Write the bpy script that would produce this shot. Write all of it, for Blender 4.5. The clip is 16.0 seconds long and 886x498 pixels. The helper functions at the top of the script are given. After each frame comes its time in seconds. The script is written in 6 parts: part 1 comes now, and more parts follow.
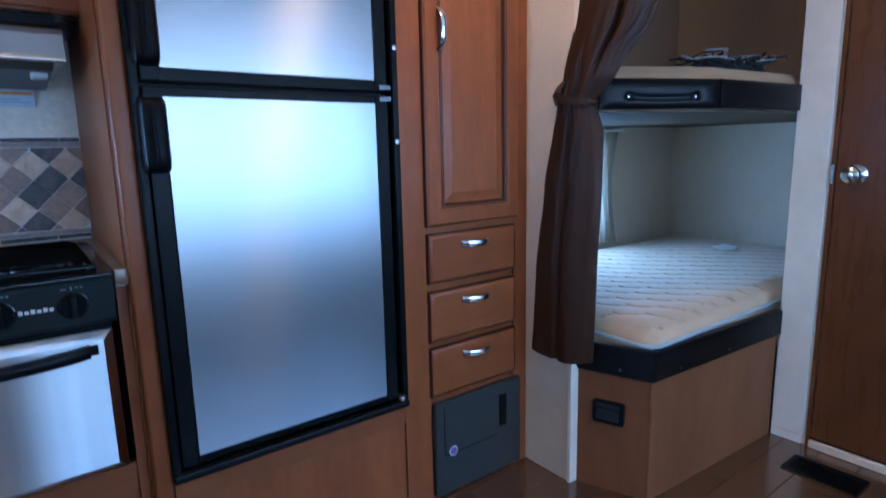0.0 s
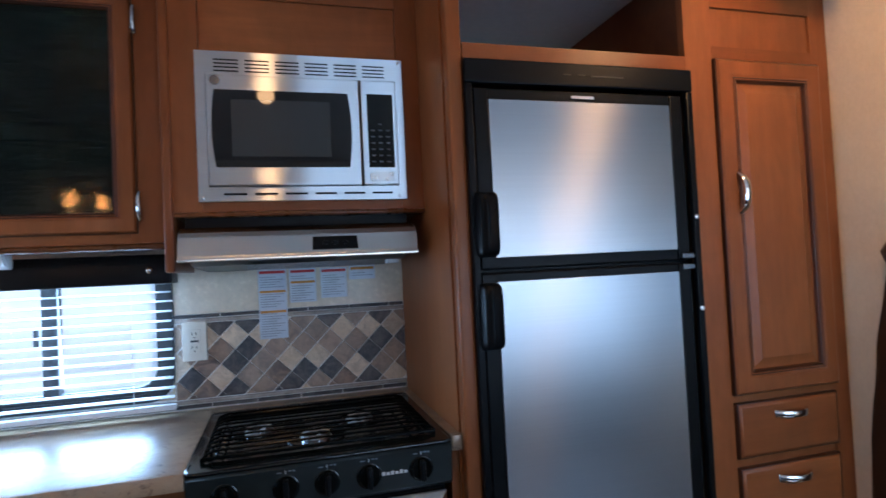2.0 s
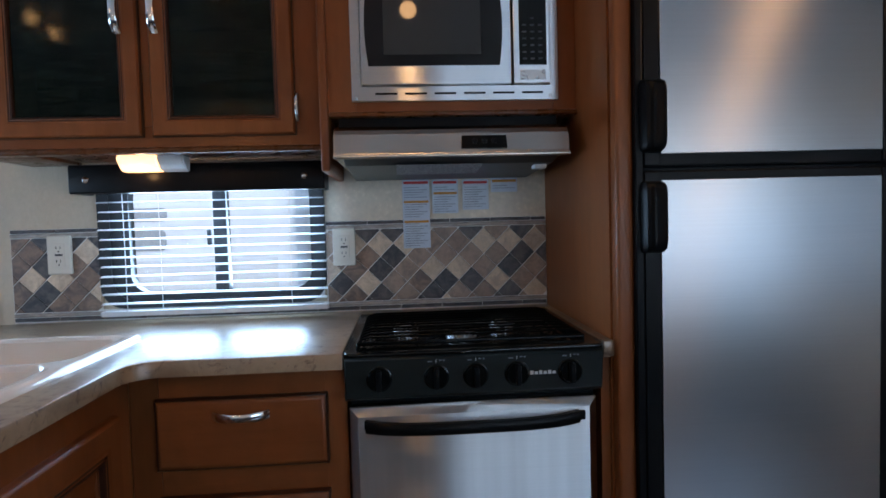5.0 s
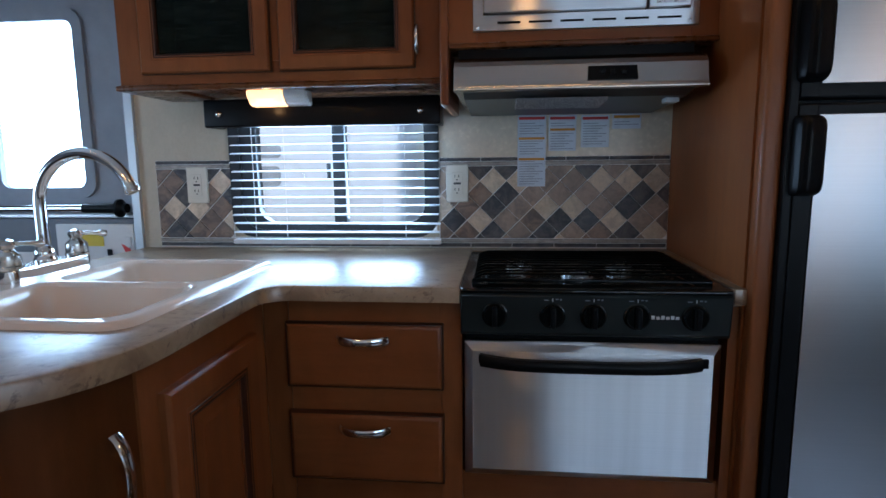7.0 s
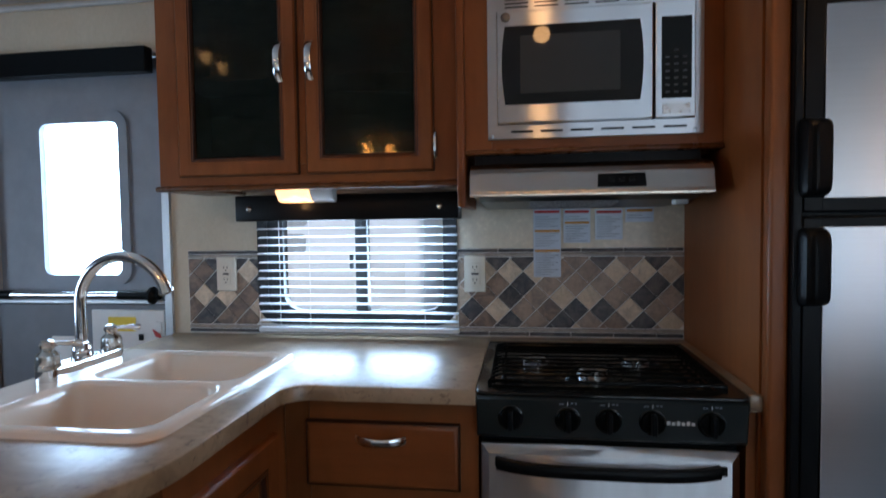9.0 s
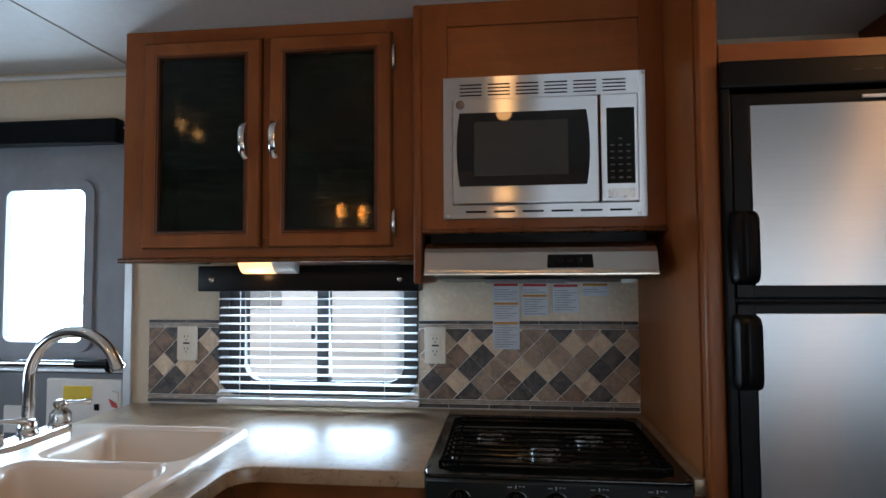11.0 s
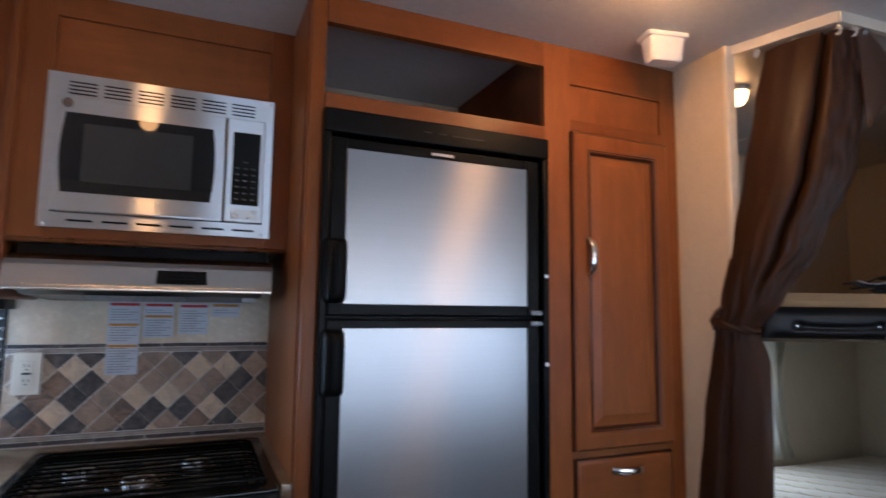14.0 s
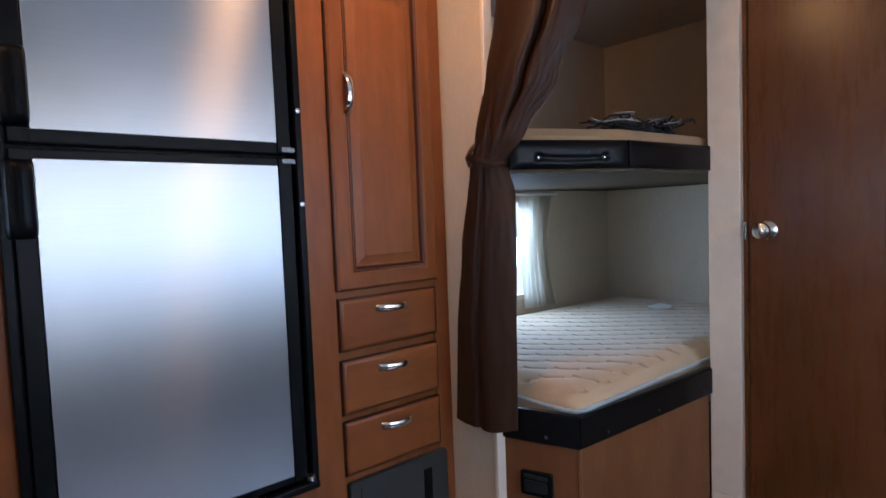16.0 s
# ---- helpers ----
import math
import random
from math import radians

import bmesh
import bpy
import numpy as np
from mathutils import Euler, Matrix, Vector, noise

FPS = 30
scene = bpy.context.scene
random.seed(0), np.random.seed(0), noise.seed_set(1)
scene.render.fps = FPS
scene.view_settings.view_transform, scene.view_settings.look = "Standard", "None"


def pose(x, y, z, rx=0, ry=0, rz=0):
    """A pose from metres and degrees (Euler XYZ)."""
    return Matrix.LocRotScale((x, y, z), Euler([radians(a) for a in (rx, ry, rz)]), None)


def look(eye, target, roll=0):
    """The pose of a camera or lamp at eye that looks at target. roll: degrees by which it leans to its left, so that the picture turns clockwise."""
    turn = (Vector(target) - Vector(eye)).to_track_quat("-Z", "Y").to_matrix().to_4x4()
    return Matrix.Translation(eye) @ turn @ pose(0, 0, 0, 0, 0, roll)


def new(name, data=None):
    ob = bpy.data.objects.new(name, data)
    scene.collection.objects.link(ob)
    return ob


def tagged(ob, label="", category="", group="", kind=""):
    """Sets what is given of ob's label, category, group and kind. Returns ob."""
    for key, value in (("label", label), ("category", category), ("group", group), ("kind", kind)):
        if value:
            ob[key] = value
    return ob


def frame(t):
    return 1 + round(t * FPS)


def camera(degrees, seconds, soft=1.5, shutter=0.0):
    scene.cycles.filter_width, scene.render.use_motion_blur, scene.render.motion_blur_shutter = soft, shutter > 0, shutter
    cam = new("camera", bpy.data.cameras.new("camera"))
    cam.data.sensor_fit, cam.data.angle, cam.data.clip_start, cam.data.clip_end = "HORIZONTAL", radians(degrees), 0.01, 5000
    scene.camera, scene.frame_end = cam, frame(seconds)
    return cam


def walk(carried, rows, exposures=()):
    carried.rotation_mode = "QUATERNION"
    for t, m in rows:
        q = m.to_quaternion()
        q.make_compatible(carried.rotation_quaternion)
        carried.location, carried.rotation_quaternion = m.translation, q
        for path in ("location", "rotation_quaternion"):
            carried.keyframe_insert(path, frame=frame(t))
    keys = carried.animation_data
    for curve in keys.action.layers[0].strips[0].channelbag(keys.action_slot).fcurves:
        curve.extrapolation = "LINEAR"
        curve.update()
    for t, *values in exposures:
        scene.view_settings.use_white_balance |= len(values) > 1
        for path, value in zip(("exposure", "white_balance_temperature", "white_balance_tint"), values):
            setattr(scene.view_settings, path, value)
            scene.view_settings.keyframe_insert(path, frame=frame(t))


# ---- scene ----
cam = camera(75.8, 16.0, soft=1.5, shutter=0.4)
PATH = [
    (0, (0.332, 0.105, 1.066), (1.514, 1.68, 0.717), -1.3),
    (0.5, (0.314, 0.105, 1.124), (1.445, 1.743, 0.928), -1.9),
    (1, (0.293, 0.11, 1.179), (1.238, 1.869, 1.066), -1.8),
    (1.5, (0.195, 0.136, 1.211), (0.942, 1.991, 1.208), -2.3),
    (2, (0.113, 0.161, 1.226), (0.668, 2.081, 1.284), -2.8),
    (2.5, (0.083, 0.161, 1.24), (0.535, 2.107, 1.334), -2.6),
    (3, (0.054, 0.156, 1.242), (0.423, 2.117, 1.383), -2.0),
    (3.5, (0.063, 0.164, 1.219), (0.343, 2.142, 1.327), -1.8),
    (4, (0.043, 0.196, 1.179), (0.282, 2.181, 1.163), -1.8),
    (4.2, (0.049, 0.203, 1.155), (0.27, 2.191, 1.135), -1.9),
    (6.3, (0.03, 0.227, 1.088), (-0.056, 2.207, 0.824), -0.6),
    (6.5, (0.02, 0.229, 1.094), (-0.114, 2.206, 0.821), -0.6),
    (7, (0.0, 0.228, 1.092), (-0.202, 2.196, 0.804), -0.6),
    (7.5, (0.0, 0.231, 1.093), (-0.261, 2.19, 0.785), -0.7),
    (8, (0.0, 0.228, 1.089), (-0.293, 2.182, 0.782), -0.6),
    (8.5, (0.003, 0.218, 1.101), (-0.302, 2.18, 0.866), -0.6),
    (9, (0.019, 0.192, 1.198), (-0.262, 2.17, 1.11), -0.8),
    (9.2, (0.031, 0.194, 1.218), (-0.254, 2.173, 1.174), -0.5),
    (11.3, (0.096, 0.155, 1.263), (-0.089, 2.142, 1.388), -0.3),
    (11.5, (0.085, 0.141, 1.248), (-0.029, 2.132, 1.401), -0.1),
    (12, (0.083, 0.124, 1.241), (0.084, 2.116, 1.421), 0.2),
    (12.5, (0.131, 0.106, 1.259), (0.205, 2.095, 1.453), 0.4),
    (13, (0.15, 0.102, 1.246), (0.349, 2.079, 1.479), 0.5),
    (13.5, (0.204, 0.103, 1.248), (0.692, 2.028, 1.482), 0.7),
    (14, (0.286, 0.079, 1.231), (1.068, 1.908, 1.438), 0.7),
    (14.5, (0.362, 0.06, 1.19), (1.355, 1.789, 1.347), 0.1),
    (15, (0.422, 0.068, 1.127), (1.525, 1.733, 1.225), -1.3),
    (15.5, (0.457, 0.049, 1.085), (1.697, 1.617, 1.052), -2.1),
    (16, (0.471, 0.055, 1.042), (1.774, 1.568, 0.926), -2.2),
]
walk(cam, [(t, look(eye, target, roll)) for t, eye, target, roll in PATH],
     exposures=[(0.0, 0.72, 4550, 8), (0.5, 0.66, 4700, 8), (1.0, 0.59, 4900, 7), (1.5, 0.47, 5400, 8), (2.0, 0.38, 5700, 10), (3.0, 0.13, 6200, 11), (4.0, 0.05, 6500, 12),
                (6.5, -0.20, 6150, 11), (8.0, -0.23, 6600, 12), (9.0, -0.24, 6750, 12), (11.5, -0.15, 7800, 14), (12.5, -0.06, 7900, 17), (13.5, 0.05, 6950, 17),
                (14.5, 0.21, 6500, 19), (15.0, 0.32, 6550, 19), (16.0, 0.44, 6200, 17)])
# ---------------------------------------------------------------- light
world = bpy.data.worlds.new("sky_world")
scene.world = world
world.use_nodes = True
wn = world.node_tree
wn.nodes.clear()
w_out = wn.nodes.new("ShaderNodeOutputWorld")
w_bg = wn.nodes.new("ShaderNodeBackground")
w_sky = wn.nodes.new("ShaderNodeTexSky")
w_sky.sky_type = "NISHITA"
w_sky.sun_disc = False
w_sky.sun_elevation = radians(42)
w_sky.sun_rotation = radians(200)
w_bg.inputs["Strength"].default_value = 0.27
wn.links.new(w_sky.outputs[0], w_bg.inputs[0])
wn.links.new(w_bg.outputs[0], w_out.inputs[0])

sun = new("sun", bpy.data.lights.new("sun", "SUN"))
sun.data.energy, sun.data.angle, sun.data.color = 2.2, radians(0.6), (1.0, 0.95, 0.88)
sun.matrix_basis = look((0, 0, 0), (0.26, 0.70, -0.67))


def area_light(name, where, target, w, h, power, colour):
    d = bpy.data.lights.new(name, "AREA")
    d.shape, d.size, d.size_y, d.energy, d.color = "RECTANGLE", w, h, power, colour
    ob = new(name, d)
    ob.matrix_basis = look(where, target)
    return ob


DAY = (0.44, 0.69, 1.0)
area_light("daylight_kitchen_window", (-0.505, 2.0110, 1.09), (-0.505, 0.0, 0.87), 0.53, 0.33, 13.5, DAY)
area_light("daylight_entry_door", (-1.542, 2.0530, 1.303), (-1.542, 0.0, 1.303), 0.315, 0.55, 13, DAY)
area_light("daylight_rear_window", (1.372, -0.915, 1.03), (1.262, 2.0, 1.75), 2.12, 0.80, 13.5, DAY)
# added fill before the unseen shade, a dimmer band for the steel to mirror
area_light("daylight_rear_shade", (1.372, -0.915, 1.65), (1.262, 2.0, 1.75), 2.12, 0.40, 3.4, (0.72, 0.84, 1.0))
# added fill from the west for the side panels, no known window there
area_light("daylight_dinette_window", (-2.612, 0.70, 1.07), (0.5, 0.85, 1.05), 1.10, 0.64, 17, DAY)
# weak added fill out of view in the corner
area_light("daylight_corner_window", (2.458, -0.45, 1.07), (0.5, 0.05, 0.95), 0.82, 0.64, 1.4, DAY)
area_light("daylight_bunk_window", (2.50, 2.0325, 0.86), (2.60, 0.9, 0.55), 0.46, 0.40, 6.0, DAY)


def bulb(name, where, power, size=0.03):
    d = bpy.data.lights.new(name, "POINT")
    d.energy, d.color, d.shadow_soft_size = power, (1.0, 0.55, 0.24), size
    ob = new(name, d)
    ob.location = where
    return ob


bulb("ceiling_lamp_bulb", (0.09, 0.93, 1.885), 0.6)
bulb("ceiling_lamp_bulb", (1.22, 0.955, 1.885), 0.2)
bulb("bunk_lamp_bulb", (1.95, 1.42, 1.875), 0.20)
bulb("worktop_lamp_bulb", (-0.675, 1.862, 1.262), 0.14, 0.012)
bulb("pendant_bulb", (-0.80, 0.30, 1.552), 0.15, 0.02)
bulb("pendant_bulb", (-0.70, 0.18, 1.552), 0.15, 0.02)

# ---------------------------------------------------------------- materials
MATS = {}


class Mat:
    """A small node-material builder."""

    def __init__(self, name):
        self.m = bpy.data.materials.new(name)
        self.m.use_nodes = True
        self.t = self.m.node_tree
        self.b = self.t.nodes["Principled BSDF"]
        MATS[name] = self.m

    def node(self, kind, **kw):
        n = self.t.nodes.new(kind)
        for k, v in kw.items():
            if k in n.inputs:
                n.inputs[k].default_value = v
        return n

    def link(self, a, b):
        self.t.links.new(a, b)

    def coords(self, scale=(1, 1, 1)):
        tc = self.t.nodes.new("ShaderNodeTexCoord")
        mp = self.t.nodes.new("ShaderNodeMapping")
        mp.inputs["Scale"].default_value = scale
        self.link(tc.outputs["Object"], mp.inputs["Vector"])
        return mp.outputs["Vector"]

    def noise(self, vec, scale, detail=4.0, rough=0.55, dist=0.0):
        n = self.node("ShaderNodeTexNoise", Scale=scale, Detail=detail, Roughness=rough, Distortion=dist)
        self.link(vec, n.inputs["Vector"])
        return n.outputs["Fac"]

    def ramp(self, fac, stops, mode="LINEAR"):
        r = self.t.nodes.new("ShaderNodeValToRGB")
        r.color_ramp.interpolation = mode
        e = r.color_ramp.elements
        while len(e) < len(stops):
            e.new(0.5)
        for i, (p, c) in enumerate(stops):
            e[i].position = p
            e[i].color = (*c, 1) if len(c) == 3 else c
        self.link(fac, r.inputs["Fac"])
        return r.outputs["Color"]

    def mix(self, fac, a, b, mode="MIX"):
        n = self.t.nodes.new("ShaderNodeMix")
        n.data_type, n.blend_type = "RGBA", mode
        for sock, v in ((n.inputs[0], fac), (n.inputs[6], a), (n.inputs[7], b)):
            if isinstance(v, (int, float)):
                sock.default_value = v
            elif isinstance(v, tuple):
                sock.default_value = (*v, 1)
            else:
                self.link(v, sock)
        return n.outputs[2]

    def bump(self, fac, strength, dist=0.002):
        n = self.node("ShaderNodeBump", Strength=strength, Distance=dist)
        self.link(fac, n.inputs["Height"])
        self.link(n.outputs["Normal"], self.b.inputs["Normal"])
        return n

    def rough(self, fac, lo, hi):
        n = self.node("ShaderNodeMapRange")
        n.inputs["To Min"].default_value, n.inputs["To Max"].default_value = lo, hi
        self.link(fac, n.inputs["Value"])
        self.link(n.outputs["Result"], self.b.inputs["Roughness"])

    def random(self):
        return self.t.nodes.new("ShaderNodeObjectInfo").outputs["Random"]

    def base(self, c):
        if isinstance(c, tuple):
            self.b.inputs["Base Color"].default_value = (*c, 1)
        else:
            self.link(c, self.b.inputs["Base Color"])

    def set(self, **kw):
        for k, v in kw.items():
            self.b.inputs[k.replace("_", " ")].default_value = v
        return self


def wood(name, axis, dark, mid, light, gloss=(0.28, 0.42), grain=1.0, contrast=0.30, spec=0.23):
    m = Mat(name)
    s = {"z": (7, 7, 0.9), "x": (0.9, 7, 7), "y": (7, 0.9, 7)}[axis]
    v = m.coords(s)
    r = m.random()
    off = m.node("ShaderNodeVectorMath")
    off.operation = "ADD"
    comb = m.node("ShaderNodeCombineXYZ")
    mul = m.node("ShaderNodeMath")
    mul.operation = "MULTIPLY"
    mul.inputs[1].default_value = 37.0
    m.link(r, mul.inputs[0])
    for i in range(3):
        m.link(mul.outputs[0], comb.inputs[i])
    m.link(v, off.inputs[0])
    m.link(comb.outputs[0], off.inputs[1])
    v = off.outputs[0]
    big = m.noise(v, 0.55, 3, 0.5, 0.6)
    fine = m.noise(v, 7.0 * grain, 6, 0.65, 0.2)
    streak = m.noise(v, 2.1, 4, 0.6, 1.2)
    c = m.ramp(big, [(0.28, dark), (0.52, mid), (0.78, light)])
    c2 = m.ramp(fine, [(0.35, (0.62, 0.58, 0.55)), (0.6, (1, 1, 1))])
    c = m.mix(contrast, c, c2, "MULTIPLY")
    c3 = m.ramp(streak, [(0.40, (0.76, 0.70, 0.64)), (0.56, (1, 1, 1))])
    c = m.mix(contrast * 0.6, c, c3, "MULTIPLY")
    blotch = m.noise(m.coords((5, 5, 3)), 2.2, 4, 0.6, 0.5)
    c = m.mix(0.5, c, m.ramp(blotch, [(0.32, (0.74, 0.70, 0.66)), (0.62, (1.06, 1.06, 1.06))]), "MULTIPLY")
    m.base(c)
    m.set(Specular_IOR_Level=spec)
    m.rough(fine, *gloss)
    m.bump(fine, 0.08, 0.001)
    return m.m


CHERRY = ((0.172, 0.051, 0.0145), (0.236, 0.077, 0.0235), (0.290, 0.100, 0.033))
wood_v = wood("cherry_wood_upright", "z", *CHERRY)
wood_h = wood("cherry_wood_level", "x", *CHERRY)
wood_dark = wood("stained_door_wood", "z", (0.092, 0.031, 0.0090), (0.116, 0.040, 0.0120), (0.140, 0.050, 0.016), (0.22, 0.34), 0.7, 0.14)
# darkened cherry that paints the shadow lines round panels and drawers
wood_shadow_line = wood("shadow_line_wood", "z", (0.035, 0.012, 0.006), (0.05, 0.017, 0.008), (0.07, 0.024, 0.011), (0.25, 0.4))
wood_box = wood("bed_box_wood", "z", (0.135, 0.050, 0.018), (0.170, 0.066, 0.025), (0.200, 0.083, 0.033), (0.38, 0.52))
wood_floor = wood("floor_plank_wood", "x", (0.048, 0.020, 0.0075), (0.090, 0.040, 0.015), (0.130, 0.060, 0.024), (0.16, 0.26), 1.4, 0.5, 0.6)
wood_floor.node_tree.nodes["Principled BSDF"].inputs["Coat Weight"].default_value = 0.85
wood_floor.node_tree.nodes["Principled BSDF"].inputs["Coat Roughness"].default_value = 0.16
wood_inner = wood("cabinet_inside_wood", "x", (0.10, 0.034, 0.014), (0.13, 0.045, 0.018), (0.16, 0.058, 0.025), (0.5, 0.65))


def plain(name, colour, rough=0.5, metal=0.0, speck=0.0, scale=40, bump=0.0, vary=0.06, **kw):
    m = Mat(name)
    v = m.coords()
    n = m.noise(v, scale, 5, 0.6)
    if speck:
        lo = tuple(c * (1 - speck) for c in colour)
        hi = tuple(min(1, c * (1 + speck)) for c in colour)
        m.base(m.ramp(n, [(0.3, lo), (0.7, hi)]))
    else:
        m.base(colour)
    m.rough(n, max(0.02, rough - vary), min(1, rough + vary))
    m.set(Metallic=metal)
    if bump:
        m.bump(n, bump, 0.001)
    for k, val in kw.items():
        m.b.inputs[k.replace("_", " ")].default_value = val
    return m.m


black_plastic = plain("black_plastic", (0.0035, 0.0042, 0.0048), 0.36, speck=0.1, scale=120, bump=0.03, vary=0.03, Specular_IOR_Level=0.10)
black_gloss = plain("black_enamel", (0.0030, 0.0042, 0.0040), 0.10, speck=0.1, scale=30, vary=0.02, Specular_IOR_Level=0.34)
dark_glass = plain("dark_oven_glass", (0.0045, 0.0045, 0.005), 0.035, vary=0.01)
screen_glass = plain("grey_screen_behind_glass", (0.034, 0.036, 0.034), 0.04, speck=0.15, scale=900, vary=0.01)
key_grey = plain("dim_key_print", (0.06, 0.065, 0.075), 0.4)
black_panel = plain("black_control_panel", (0.011, 0.016, 0.016), 0.30, speck=0.06, scale=60, vary=0.015, Specular_IOR_Level=0.33)
black_iron = plain("black_grate_iron", (0.0028, 0.0036, 0.0034), 0.17, speck=0.2, scale=300, bump=0.05, vary=0.03, Specular_IOR_Level=0.14)
dark_vinyl = plain("dark_brown_vinyl", (0.005, 0.0045, 0.0045), 0.32, speck=0.1, scale=160, bump=0.02, vary=0.02, Specular_IOR_Level=0.15)
charcoal = plain("charcoal_painted_metal", (0.024, 0.027, 0.026), 0.45, speck=0.12, scale=160, bump=0.08)
knob_ink = plain("knob_marking", (0.55, 0.56, 0.58), 0.5)
chrome = plain("chrome", (0.78, 0.77, 0.76), 0.10, 1.0, speck=0.04, scale=20)
nickel = plain("brushed_nickel", (0.62, 0.59, 0.55), 0.20, 1.0, speck=0.06, scale=60)
bright_steel = plain("bright_steel", (0.66, 0.66, 0.67), 0.28, 1.0, speck=0.05, scale=80)
dull_steel = plain("dull_hinge_steel", (0.13, 0.13, 0.135), 0.35, 1.0, speck=0.05, scale=80)
white_plastic = plain("white_plastic", (0.72, 0.70, 0.67), 0.42, speck=0.03, scale=30)
ivory = plain("ivory_outlet_plastic", (0.66, 0.60, 0.50), 0.35, speck=0.03, scale=30)
blind_white = plain("blind_slat_white", (0.78, 0.80, 0.82), 0.45, speck=0.04, scale=30)
rubber = plain("window_rubber", (0.012, 0.012, 0.013), 0.5, speck=0.2, scale=90)
trim_white = plain("white_trim", (0.66, 0.58, 0.47), 0.42, speck=0.05, scale=18)
# pale tan that paints the light showing under the inner door
lit_gap_tan = plain("lit_gap_colour", (0.62, 0.46, 0.32), 0.45, speck=0.1, scale=20)
door_frame_metal = plain("door_frame_metal", (0.52, 0.53, 0.54), 0.38, 0.6, speck=0.05, scale=25)
porcelain = plain("sink_enamel", (0.70, 0.60, 0.51), 0.09, speck=0.03, scale=6, vary=0.015)
door_grey = plain("entry_door_vinyl", (0.24, 0.25, 0.275), 0.55, speck=0.10, scale=12, bump=0.05)
door_grey_dark = plain("screen_panel_grey", (0.15, 0.155, 0.17), 0.5, speck=0.10, scale=12)
yellow_ink = plain("yellow_sticker", (0.75, 0.52, 0.02), 0.5, speck=0.05)
red_ink = plain("red_print", (0.55, 0.03, 0.03), 0.5)
orange_ink = plain("orange_print", (0.62, 0.25, 0.03), 0.5)
paper = plain("sticker_paper", (0.54, 0.59, 0.66), 0.28, speck=0.03, scale=25)
grey_ink = plain("grey_print", (0.22, 0.25, 0.30), 0.6)
blue_ink = plain("blue_print", (0.05, 0.12, 0.42), 0.5)


def satin_steel(name, colour, rough, aniso, turn=0.0, long_tail=None, bands=0.0):
    """Finely brushed sheet: a soft glossy lobe, stretched upright across its level grain."""
    m = Mat(name)
    n = m.noise(m.coords((2, 2, 900)), 1.0, 3, 0.6)
    c = m.ramp(n, [(0.3, tuple(x * 0.93 for x in colour)), (0.7, colour)])
    if bands:
        b = m.noise(m.coords((22, 2, 0.5)), 1.0, 4, 0.6)
        c = m.mix(bands, c, m.ramp(b, [(0.36, (0.30, 0.29, 0.28)), (0.50, (0.75, 0.75, 0.75)), (0.66, (1.25, 1.25, 1.25))]), "MULTIPLY")
    g = m.t.nodes.new("ShaderNodeBsdfAnisotropic")
    g.distribution = "BECKMANN"
    g.inputs["Roughness"].default_value, g.inputs["Anisotropy"].default_value = rough, aniso
    g.inputs["Rotation"].default_value = turn
    m.link(c, g.inputs["Color"])
    tan = m.t.nodes.new("ShaderNodeTangent")
    tan.direction_type, tan.axis = "RADIAL", "Z"
    m.link(tan.outputs[0], g.inputs["Tangent"])
    out = [x for x in m.t.nodes if x.type == "OUTPUT_MATERIAL"][0]
    if long_tail:
        g2 = m.t.nodes.new("ShaderNodeBsdfAnisotropic")
        g2.distribution = "BECKMANN"
        g2.inputs["Roughness"].default_value, g2.inputs["Anisotropy"].default_value = long_tail[1], long_tail[2]
        m.link(c, g2.inputs["Color"])
        m.link(tan.outputs[0], g2.inputs["Tangent"])
        mx = m.node("ShaderNodeMixShader")
        mx.inputs[0].default_value = long_tail[0]
        m.link(g.outputs[0], mx.inputs[1])
        m.link(g2.outputs[0], mx.inputs[2])
        m.link(mx.outputs[0], out.inputs["Surface"])
    else:
        m.link(g.outputs[0], out.inputs["Surface"])
    return m.m


fridge_steel = satin_steel("brushed_fridge_steel", (0.37, 0.367, 0.375), 0.25, 0.26, 0.0, (0.28, 0.44, 0.66))
oven_steel = satin_steel("vertically_streaked_oven_steel", (0.62, 0.62, 0.63), 0.37, 0.80, bands=0.12)
appliance_steel = satin_steel("brushed_appliance_steel", (0.78, 0.78, 0.78), 0.30, 0.78)
hood_steel = satin_steel("brushed_hood_steel", (0.60, 0.575, 0.54), 0.26, 0.65, 0.25)


def wall_paper(name, colour):
    m = Mat(name)
    a = m.noise(m.coords((1, 1, 0.7)), 85, 6, 0.7, 0.6)
    b = m.noise(m.coords(), 2.2, 3, 0.5)
    c = m.ramp(a, [(0.3, tuple(x * 0.92 for x in colour)), (0.7, tuple(min(1, x * 1.03) for x in colour))])
    d = m.noise(m.coords((1, 1, 0.5)), 16, 5, 0.65, 0.8)
    c = m.mix(0.5, c, m.ramp(d, [(0.35, (0.90, 0.88, 0.84)), (0.65, (1, 1, 1))]), "MULTIPLY")
    c = m.mix(0.35, c, m.ramp(b, [(0.3, (0.86, 0.84, 0.8)), (0.7, (1, 1, 1))]), "MULTIPLY")
    m.base(c)
    m.rough(a, 0.55, 0.7)
    m.bump(a, 0.05, 0.001)
    return m.m


